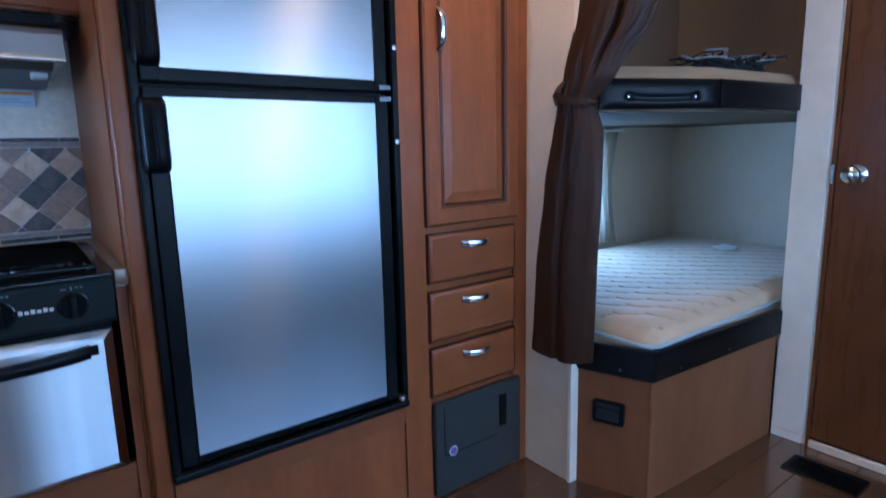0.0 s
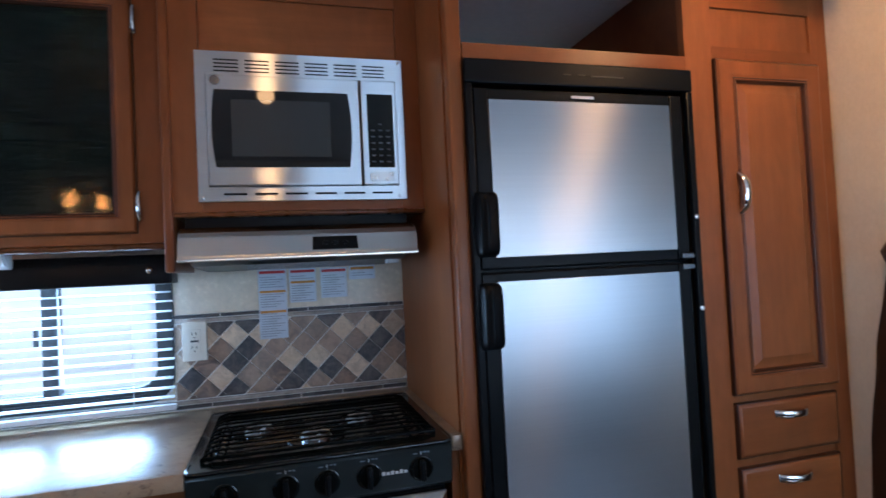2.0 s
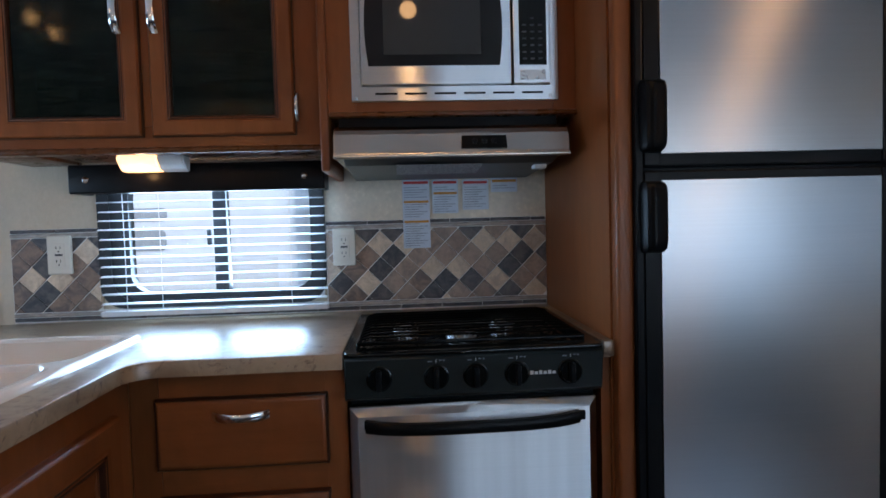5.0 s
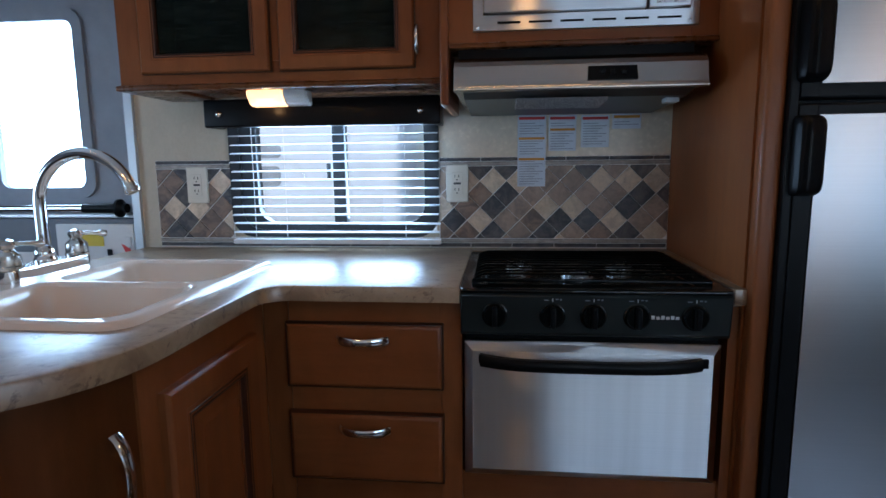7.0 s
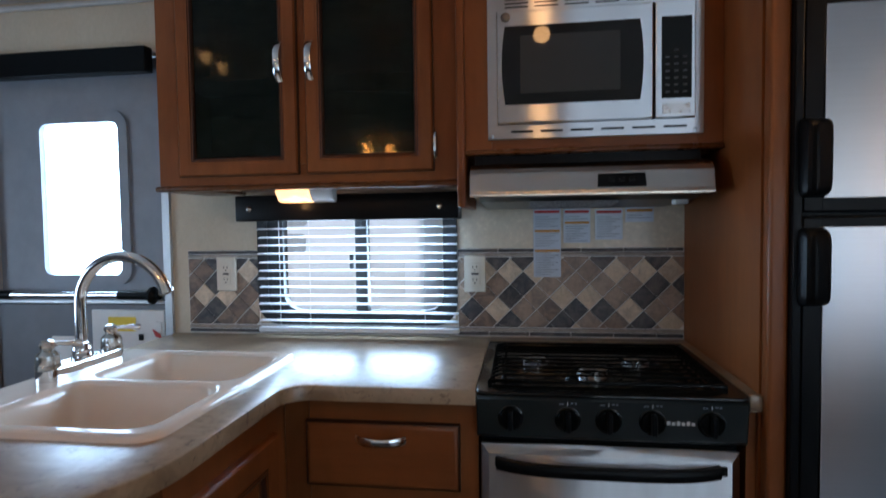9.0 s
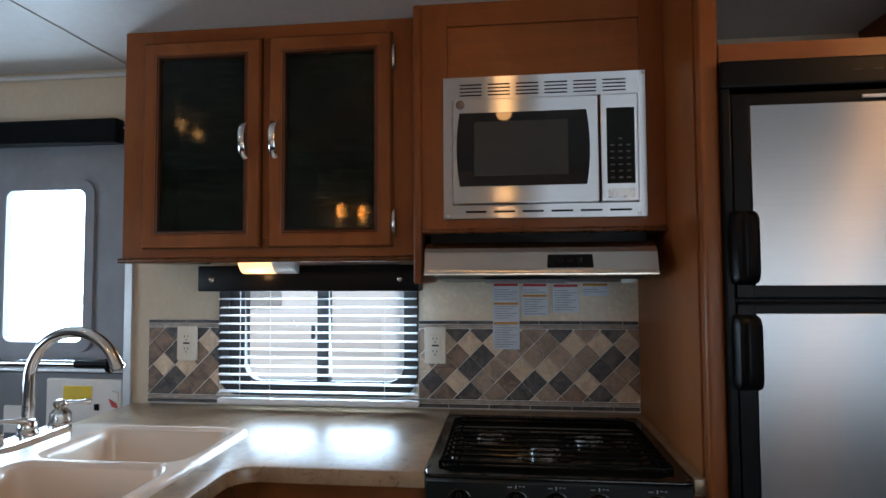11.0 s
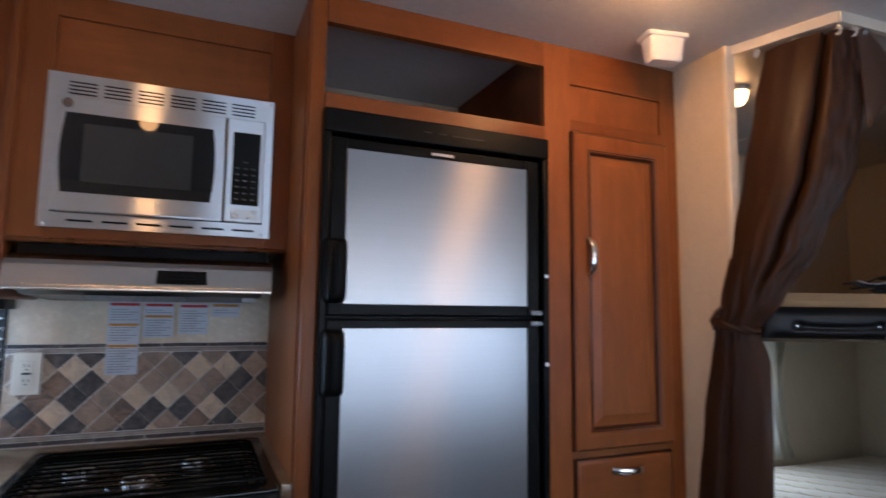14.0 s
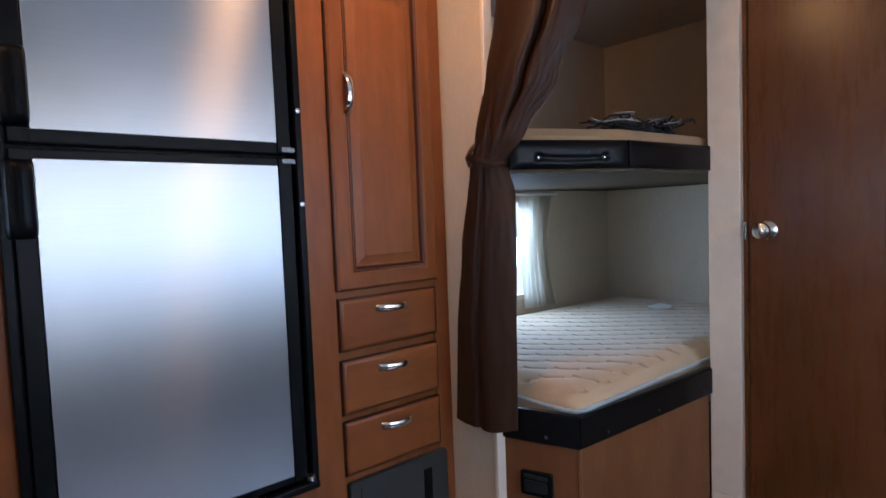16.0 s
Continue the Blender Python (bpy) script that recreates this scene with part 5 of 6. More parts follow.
for x in (-0.012, 0.109, 0.194, 0.283, 0.400):
    z = 0.777
    y = 1.4155
    k = part("knob", lathe([(0.0275, 0.0), (0.0275, 0.002), (0.025, 0.003), (0.0235, 0.010), (0.022, 0.012), (0.004, 0.012)], (x, y, z), 24, "y"), black_gloss, cpn)
    part("grip", box(x - 0.0055, x + 0.0055, y - 0.028, y - 0.008, z - 0.022, z + 0.022, 0.003), black_plastic, k)
    if x > 0.05:
        part("marking", box(x - 0.0008, x + 0.0008, 1.4105, 1.4118, 0.808, 0.815), knob_ink, cpn)
        part("marking", box(x + 0.006, x + 0.012, 1.4105, 1.4118, 0.812, 0.814), grey_ink, cpn)
        part("marking", box(x + 0.015, x + 0.019, 1.4105, 1.4118, 0.811, 0.814), grey_ink, cpn)
        part("marking", box(x - 0.018, x - 0.008, 1.4110, 1.4118, 0.810, 0.812), grey_ink, cpn)
for k in range(6):
    x = 0.312 + k * 0.0098
    part("badge_bar", box(x, x + 0.0072, 1.4150, 1.4164, 0.772, 0.780 - 0.002 * (k % 2), 0.0004, 1), knob_ink, cpn)
# oven door with mitred steel rim
od = part("oven_door", box(-0.074, 0.458, 1.440, 1.462, 0.404, 0.712, 0.002), black_plastic, rg)
bm = profile_frame(-0.079, 0.463, 0.401, 0.713, 0.020, [(0, 0), (0.0, 0.003), (0.10, 0.006), (0.92, 0.0175), (0.97, 0.018), (1.0, 0.018)], 1.440, fill=True)
part("steel_panel", bm, oven_steel, od, "brushed steel oven front with mitred rim", smooth=False)
# drooping black handle
bm = bmesh.new()
n = 24
rows = []
for i in range(n + 1):
    u = -1 + 2 * i / n
    x = 0.187 + 0.231 * u
    zc = 0.677 - 0.002 * (1 - u * u)
    y = 1.412 - 0.030 * (1 - u ** 4)
    hh = 0.013 - 0.001 * (1 - u * u)
    rows.append([bm.verts.new((x, y + dy, zc + dz)) for dy, dz in ((-0.008, -hh * 0.5), (-0.004, -hh), (0.008, -hh), (0.010, 0), (0.008, hh), (-0.004, hh), (-0.008, hh * 0.5))])
for a, b in zip(rows, rows[1:]):
    for k in range(7):
        bm.faces.new((a[k], a[(k + 1) % 7], b[(k + 1) % 7], b[k]))
bm.faces.new(rows[0])
bm.faces.new(rows[-1])
oh = part("handle", bm, black_plastic, od, "long drooping black handle")
for x in (-0.035, 0.421):
    part("standoff", box(x - 0.012, x + 0.012, 1.415, 1.4225, 0.667, 0.687, 0.002), black_plastic, oh)
# burners and the wire grate
for x, y, rr in ((0.047, 1.718, 0.034), (0.305, 1.722, 0.034), (0.183, 1.605, 0.036)):
    bq = part("burner", lathe([(rr + 0.030, 0.0), (rr + 0.027, 0.002), (rr + 0.004, 0.002), (rr, 0.004), (rr, 0.011), (rr * 0.75, 0.012), (0.004, 0.012)], (x, y, 0.8215), 28), bright_steel, rg, "steel burner ring")
    part("cap", lathe([(rr * 0.98, 0.0), (rr * 0.98, 0.004), (rr * 0.8, 0.007), (0.003, 0.008)], (x, y, 0.8340), 24), chrome, bq, "polished burner cap")
    part("drip_bowl", lathe([(rr + 0.034, 0.0), (rr + 0.034, 0.0022), (rr + 0.002, 0.0026)], (x, y, 0.8217), 28), black_gloss, bq)
gr = part("grate", tube([(-0.060, 1.474, 0.841), (-0.060, 1.845, 0.841), (0.448, 1.845, 0.841), (0.448, 1.474, 0.841)], 0.0045, 8, closed=True), black_iron, rg, "black wire grate")
for k in range(10):
    y = 1.488 + k * 0.0372
    part("bar", tube([(-0.060, y, 0.841), (-0.052, y, 0.848), (-0.036, y, 0.853), (0.424, y, 0.853), (0.440, y, 0.848), (0.448, y, 0.841)], 0.0031, 6), black_iron, gr)
for x in (-0.030, 0.418):
    part("bar", tube([(x, 1.476, 0.841), (x, 1.486, 0.8465), (x, 1.834, 0.8465), (x, 1.842, 0.841)], 0.0034, 6), black_iron, gr)
for x in (-0.060, 0.448):
    for y in (1.48, 1.838):
        part("foot", cyl((x, y, 0.8335), (x, y, 0.841), 0.005, n=10), black_iron, gr)

# ---------------------------------------------------------------- bunks
def plate_xy(outline, z0, z1, ch=0.0):
    return prism(outline, z1, z0, plane="xy", ch=ch)


lb = thing("lower_bunk", "wooden bunk box with a black padded rail", "bunk bed", (2.55, 1.5, 0.0))
LOW = [(1.668, 1.212), (1.748, 0.992), (2.456, 0.952)]
bm = bmesh.new()
for (a, b) in zip(LOW, LOW[1:]):
    d = Vector((b[0] - a[0], b[1] - a[1])).normalized()
    nrm = Vector((-d.y, d.x)) * 0.016
    prism([a, b, (b[0] + nrm.x, b[1] + nrm.y), (a[0] + nrm.x, a[1] + nrm.y)], 0.0, 0.382, plane="xy", into=bm)
part("box_front", bm, wood_box, lb, "plain brown wood box", smooth=False)
part("corner_post", cyl((1.752, 0.996, 0.0), (1.752, 0.996, 0.382), 0.0075, n=10), wood_box, lb)
bm = bmesh.new()
RAIL = [(1.656, 1.218), (1.738, 0.980), (2.4575, 0.938)]
for (a, b) in zip(RAIL, RAIL[1:]):
    d = Vector((b[0] - a[0], b[1] - a[1])).normalized()
    nrm = Vector((-d.y, d.x)) * 0.026
    ext = Vector((0, 0))
    t = bmesh.new()
    prism([a, b, (b[0] + nrm.x, b[1] + nrm.y), (a[0] + nrm.x, a[1] + nrm.y)], 0.383, 0.476, plane="xy", into=t)
    bmesh.ops.recalc_face_normals(t, faces=t.faces)
    bmesh.ops.bevel(t, geom=t.edges[:], offset=0.004, segments=2, affect="EDGES")
    join(bm, t)
rail = part("rail", bm, dark_vinyl, lb, "black vinyl-covered rail")
for p, o in (((1.706, 1.073, 0.405), (-0.945, -0.326, 0)), ((1.86, 0.9725, 0.405), (-0.06, -1, 0)), ((2.12, 0.9575, 0.405), (-0.06, -1, 0)), ((2.39, 0.941, 0.405), (-0.06, -1, 0))):
    part("stud", cyl(p, Vector(p) + Vector(o) * 0.003, 0.0045, n=12), dull_steel, rail)
part("base_board", plate_xy([(1.69, 1.225), (1.766, 1.008), (2.456, 0.970), (3.455, 0.970), (3.455, 1.99), (1.69, 1.99)], 0.383, 0.40), wood_box, lb, smooth=False)
sw = part("power_inlet", prism(round_rect(-0.048, 0.048, -0.036, 0.036, 0.008), -0.012, 0.0, ch=0.003), black_plastic, lb, "black switch plate with a tiny green light")
m = Matrix.Translation((1.7015, 1.1065, 0.262)) @ Matrix.Rotation(radians(-70), 4, "Z")
for v in sw.data.vertices:
    v.co = (m @ (v.co + Vector((2.55, 1.5, 0.0)))) - Vector((2.55, 1.5, 0.0))
bm = prism(round_rect(-0.034, 0.034, -0.022, 0.012, 0.006), -0.017, -0.0125)
box(-0.036, 0.036, -0.016, -0.0125, 0.016, 0.028, 0.001, into=bm)
for v in bm.verts:
    v.co = m @ v.co
part("cover", bm, black_panel, sw)
bm = box(-0.034, -0.030, -0.0135, -0.0122, -0.006, -0.002)
for v in bm.verts:
    v.co = m @ v.co
part("indicator", bm, glowing("green_indicator", (0.2, 1.0, 0.2), 2.0), sw, "green indicator light")

# quilted mattress on it


def quilt(u, v):
    """Short stitched dashes in staggered rows with padded rows between; from 0 in a stitch to 1 on the padding."""
    pitch, period = 0.088, 0.102
    r = math.floor(v / pitch)
    best = 1.0
    for k in (r - 1, r, r + 1):
        s = u / period + 0.37 * k + 0.08 * math.sin(k * 2.3)
        f = s - math.floor(s)
        c = (k + 0.5) * pitch + (0.007 * math.cos(math.pi * min(1, f / 0.25)) if f < 0.25 else -0.007 - 0.003 * (f - 0.25))
        d = abs(v - c)
        if f < 0.74:
            best = min(best, d / 0.009 * (1.0 if f < 0.66 else 0.75))
        else:
            best = min(best, 0.6 + d / 0.03)
    return min(1.0, best) * (0.72 + 0.28 * abs(math.sin(math.pi * (v / pitch - 0.5))))


mt = thing("mattress", "tan quilted mattress with pale blue piping on the lower bunk", "mattress", (2.55, 1.48, 0.40))
bm = bmesh.new()
MX, MYN = 420, 260
MX0, MY0 = 1.752, 0.998
g = []
for i in range(MX + 1):
    row = []
    for j in range(MYN + 1):
        x, y = MX0 + (3.448 - MX0) * i / MX, MY0 + (1.985 - MY0) * j / MYN
        dd = rr_dist(x, y, MX0, 3.448, MY0, 1.985, 0.05)
        if dd > 0:
            c = Vector((max(MX0 + 0.05, min(3.398, x)), max(MY0 + 0.05, min(1.935, y))))
            w = (Vector((x, y)) - c).normalized() * 0.05
            x, y = c.x + w.x, c.y + w.y
        e = -rr_dist(x, y, MX0, 3.448, MY0, 1.985, 0.05)
        edge = math.sqrt(max(0.0, 1 - (1 - min(1, e / 0.10)) ** 2))
        sag = 0.006 * math.sin(x * 4.1 + 1) * math.sin(y * 5.3)
        q = quilt(0.63 * x - 0.776 * y, 0.776 * x + 0.63 * y)
        z = 0.478 + 0.062 * edge + sag * edge + (0.0145 * (q ** 0.6) - 0.0145) * max(0.0, min(1.0, (e - 0.022) / 0.012))
        row.append(bm.verts.new((x, y, z)))
    g.append(row)
for i in range(MX):
    for j in range(MYN):
        bm.faces.new((g[i][j], g[i + 1][j], g[i + 1][j + 1], g[i][j + 1]))
bmesh.ops.remove_doubles(bm, verts=bm.verts, dist=1e-5)
part("quilted_top", bm, mattress_top, mt)
side = round_rect(MX0 - 0.002, 3.450, MY0 - 0.002, 1.987, 0.05)
part("side_band", prism(side, 0.478, 0.401, plane="xy"), mattress_top, mt)
part("piping", tube([(x, y, 0.480) for x, y in side], 0.0065, 8, closed=True), piping_blue, mt, "pale blue piping")
bm = bmesh.new()
pts = [(3.06, 1.48), (3.08, 1.42), (3.19, 1.46), (3.20, 1.53), (3.10, 1.55)]
lo = [bm.verts.new((x, y, 0.548 + 0.004 * (i % 2))) for i, (x, y) in enumerate(pts)]
hi = [bm.verts.new((x, y, 0.5495 + 0.004 * (i % 2))) for i, (x, y) in enumerate(pts)]
bm.faces.new(lo)
bm.faces.new(hi)
for i in range(5):
    bm.faces.new((lo[i], lo[(i + 1) % 5], hi[(i + 1) % 5], hi[i]))
solo("paper_label", bm, plain("white_paper", (0.78, 0.76, 0.72), 0.6, speck=0.04, scale=60), "crumpled white paper label on the mattress", "label", (3.12, 1.5, 0.548))

# upper bunk with a chamfered, padded front
ub = thing("upper_bunk", "upper bunk with black padded edge and tan mattress", "bunk bed", (2.6, 1.5, 1.14))
UP = [(1.668, 1.150), (2.010, 0.992), (2.456, 0.955), (3.455, 0.955), (3.455, 1.99), (1.668, 1.99)]
part("platform", plate_xy(UP, 1.154, 1.166), bunk_board, ub, "platform board with the underside shade in its colour", smooth=False)
part("mattress", plate_xy([(1.68, 1.160), (2.012, 1.003), (2.46, 0.966), (3.445, 0.966), (3.445, 1.98), (1.68, 1.98)], 1.168, 1.284, 0.022), thin_pad, ub, "thin tan mattress")

bm = bmesh.new()
for a, b in zip(UP[:2], UP[1:3]):
    d = Vector((b[0] - a[0], b[1] - a[1])).normalized()
    nrm = Vector((d.y, -d.x)) * 0.004
    prism([(a[0], a[1]), (b[0], b[1]), (b[0] + nrm.x, b[1] + nrm.y), (a[0] + nrm.x, a[1] + nrm.y)], 1.1535, 1.1640, plane="xy", into=bm)
part("front_board", bm, bunk_board, ub, "facing board in the same shade-darkened tone", smooth=False)


def padded(a, b, z0, z1, thick, bulge, creased=0.0):
    bm = bmesh.new()
    a, b = Vector((*a, 0)), Vector((*b, 0))
    d = (b - a).normalized()
    nrm = Vector((d.y, -d.x, 0))
    rows = []
    nu, nv = 60, 20
    for i in range(nu + 1):
        u = i / nu
        row = []
        for j in range(nv + 1):
            v = -1 + 2 * j / nv
            swell = bulge * (1 - v ** 4) * (1 - (2 * u - 1) ** 8)
            span = max(0.0, 1 - abs((u - 0.5) / 0.30) ** 6)
            line = -0.22 - 0.10 * (1 - ((u - 0.5) / 0.30) ** 2) * span
            crease = 0.75 * span * math.exp(-((v - line) / 0.20) ** 2)
            pit = sum(math.exp(-((u - c) / 0.030) ** 2 - ((v + 0.20) / 0.26) ** 2) for c in (0.22, 0.78))
            o = thick + swell - bulge * creased * (0.55 * crease + 0.7 * pit)
            p = a.lerp(b, u) + nrm * o
            row.append(bm.verts.new((p.x, p.y, z0 + (z1 - z0) * j / nv)))
        rows.append(row)
    for i in range(nu):
        for j in range(nv):
            bm.faces.new((rows[i][j], rows[i + 1][j], rows[i + 1][j + 1], rows[i][j + 1]))
    edge = [e for e in bm.edges if e.is_boundary]
    r = bmesh.ops.extrude_edge_only(bm, edges=edge)
    for v in r["geom"]:
        if isinstance(v, bmesh.types.BMVert):
            p = Vector((v.co.x, v.co.y, 0))
            t = (p - a).dot(nrm)
            v.co -= nrm * t
    return bm


up_rail = part("rail", padded((1.668, 1.148), (2.014, 0.990), 1.163, 1.246, 0.010, 0.014, 1.0), dark_vinyl, ub, "black vinyl padded rail")
part("rail", padded((2.014, 0.990), (2.457, 0.950), 1.163, 1.246, 0.012, 0.006), dark_vinyl, ub, "black vinyl padded rail")
dd = Vector((0.346, -0.158, 0)).normalized()
nn = Vector((dd.y, -dd.x, 0))
for u in (0.22, 0.78):
    p = Vector((1.668, 1.148, 1.196)).lerp(Vector((2.014, 0.990, 1.196)), u) + nn * 0.011
    st = part("stud", cyl(p, p + nn * 0.005, 0.0085, n=14), dark_vinyl, up_rail)
    part("screw", cyl(p + nn * 0.005, p + nn * 0.006, 0.0022, n=8), bright_steel, st)

# crumpled bundle of webbing on the upper bunk
nt = thing("bunk_netting", "crumpled black and white safety netting on the upper bunk", "netting", (2.3, 1.05, 1.285))
rng = random.Random(5)
for k in range(11):
    u = k / 10
    cx, cy = 2.03 + 0.32 * u, 1.045 + 0.03 * math.sin(u * 5) - 0.0 * u
    pts = []
    for i in range(9):
        t = i / 8
        pts.append((cx - 0.09 + 0.18 * t + rng.uniform(-0.015, 0.015), cy + 0.05 * math.sin(t * 7 + k) + rng.uniform(-0.02, 0.02), 1.2925 + (0.030 * abs(math.sin(t * 5 + k * 1.3)) + rng.uniform(0, 0.022)) * (0.5 if u < 0.3 else 0.35 if 0.6 < u < 0.78 else 1.0)))
    part("strap", tube(pts, 0.0045, 8, flat=0.4), strap_black, nt)
    pts2 = [(x + rng.uniform(-0.006, 0.006), y - 0.012, z + 0.006) for x, y, z in pts[1:6]]
    if k % 3 != 1:
        part("edging", tube(pts2, 0.0016, 6), strap_white, nt, "white edging")

for cx, cy, rx, ry, h in ((2.09, 1.045, 0.085, 0.040, 0.022), (2.20, 1.050, 0.060, 0.042, 0.040), (2.325, 1.045, 0.050, 0.036, 0.042)):
    bm = bmesh.new()
    rows = []
    for i in range(9):
        e = math.pi / 2 * i / 8
        rows.append([])
        for k in range(28):
            a = 2 * math.pi * k / 28
            f = 1 + 0.22 * math.sin(5 * a + 3 * e + cx * 9) + 0.14 * math.sin(9 * a - 5 * e)
            rows[-1].append(bm.verts.new((cx + rx * f * math.cos(e) * math.cos(a), cy + ry * f * math.cos(e) * math.sin(a), 1.2895 + h * math.sin(e) * (0.75 + 0.25 * math.sin(7 * a + 4 * e)))))
    for p, q in zip(rows, rows[1:]):
        for k in range(28):
            bm.faces.new((p[k], p[(k + 1) % 28], q[(k + 1) % 28], q[k]))
    bm.faces.new(rows[0])
    bmesh.ops.remove_doubles(bm, verts=bm.verts, dist=1e-6)
    part("netting_fold", bm, strap_black, nt, "crumpled black netting")

# pale curtain at the bunk window
bm = bmesh.new()
rows = []
NU, NV = 70, 14
for j in range(NV + 1):
    v = j / NV
    row = []
    for i in range(NU + 1):
        u = i / NU
        pinch = 1 - 0.25 * math.sin(math.pi * v)
        x = 2.635 + 0.24 * u * pinch + 0.02 * (1 - v)
        y = 1.962 + (0.012 + 0.006 * v) * math.sin(u * 30 + 2 * v) + 0.004 * math.sin(u * 71)
        row.append(bm.verts.new((x, y, 0.555 + 0.575 * v)))
    rows.append(row)
for j in range(NV):
    for i in range(NU):
        bm.faces.new((rows[j][i], rows[j][i + 1], rows[j + 1][i + 1], rows[j + 1][i]))
bmesh.ops.solidify(bm, geom=bm.faces[:], thickness=0.0012)
pc = thing("window_curtain", "pale linen curtain drawn aside at the bunk window", "curtain", (2.55, 1.96, 0.6))
part("drape", bm, linen, pc)
part("rod", cyl((2.18, 1.955, 1.135), (2.92, 1.955, 1.135), 0.006, n=10), white_plastic, pc)
for x in (2.19, 2.91):
    part("bracket", box(x - 0.006, x + 0.006, 1.949, 1.999, 1.126, 1.144, 0.002), white_plastic, pc)

# ---------------------------------------------------------------- brown bunk curtain, tied back
TRACK = [(1.662, 1.212), (1.692, 1.10), (1.742, 0.952), (1.90, 0.938), (2.452, 0.910)]
tr = thing("curtain_track", "white ceiling track for the bunk curtain", "curtain rail", (1.75, 0.95, 1.95))
bm = bmesh.new()
for a, b in ((TRACK[0], TRACK[2]), (TRACK[2], TRACK[4])):
    d = Vector((b[0] - a[0], b[1] - a[1])).normalized()
    nrm = Vector((-d.y, d.x)) * 0.008
    prism([(a[0] - nrm.x, a[1] - nrm.y), (b[0] - nrm.x, b[1] - nrm.y), (b[0] + nrm.x, b[1] + nrm.y), (a[0] + nrm.x, a[1] + nrm.y)], 1.964, CEIL - 0.0005, plane="xy", into=bm)
part("rail", bm, trim_white, tr, smooth=False)
part("end_stop", box(1.650, 1.672, 1.203, 1.2145, CEIL - 0.035, CEIL - 0.0005, 0.002), nickel, tr)
part("end_stop", box(2.444, 2.4575, 0.900, 0.920, CEIL - 0.04, CEIL - 0.0005, 0.002), nickel, tr)


def along(path, u):
    L = [math.dist(a, b) for a, b in zip(path, path[1:])]
    s = u * sum(L)
    for a, b, l in zip(path, path[1:], L):
        if s <= l:
            return a[0] + (b[0] - a[0]) * s / l, a[1] + (b[1] - a[1]) * s / l
        s -= l
    return path[-1]


cu = thing("bunk_curtain", "dark brown satin curtain tied back at the bunk entrance", "curtain", (1.66, 1.15, 0.45))
CURTAIN_KEYS = [  # height, path of the gathered cloth, fold depth, folds
    (0.415, [(1.590, 1.338), (1.600, 1.262), (1.612, 1.190), (1.662, 1.130)], 0.010, 1.3),
    (0.70, [(1.592, 1.325), (1.602, 1.256), (1.614, 1.186), (1.664, 1.126)], 0.011, 1.3),
    (0.95, [(1.600, 1.300), (1.606, 1.246), (1.616, 1.182), (1.666, 1.118)], 0.011, 1.3),
    (1.10, [(1.608, 1.276), (1.611, 1.236), (1.618, 1.180), (1.664, 1.116)], 0.011, 1.4),
    (1.185, [(1.612, 1.256), (1.614, 1.225), (1.620, 1.185), (1.652, 1.138)], 0.007, 1.45),
    (1.26, [(1.614, 1.246), (1.616, 1.200), (1.630, 1.140), (1.672, 1.080)], 0.011, 1.45),
    (1.40, [(1.622, 1.222), (1.624, 1.170), (1.652, 1.085), (1.720, 1.002)], 0.016, 1.45),
    (1.60, [(1.642, 1.190), (1.652, 1.125), (1.680, 1.036), (1.792, 0.944)], 0.020, 1.45),
    (1.80, [(1.662, 1.160), (1.672, 1.095), (1.702, 1.000), (1.828, 0.928)], 0.020, 1.45),
    (1.955, [(1.682, 1.128), (1.694, 1.075), (1.737, 0.965), (1.830, 0.935)], 0.015, 1.45),
]


def curtain_at(z):
    for a, b in zip(CURTAIN_KEYS, CURTAIN_KEYS[1:]):
        if a[0] <= z <= b[0]:
            t = (z - a[0]) / (b[0] - a[0])
            t = t * t * (3 - 2 * t) * 0.5 + t * 0.5
            return [tuple(p[i] + (q[i] - p[i]) * t for i in (0, 1)) for p, q in zip(a[1], b[1])], a[2] + (b[2] - a[2]) * t, a[3] + (b[3] - a[3]) * t
    return CURTAIN_KEYS[-1][1:]


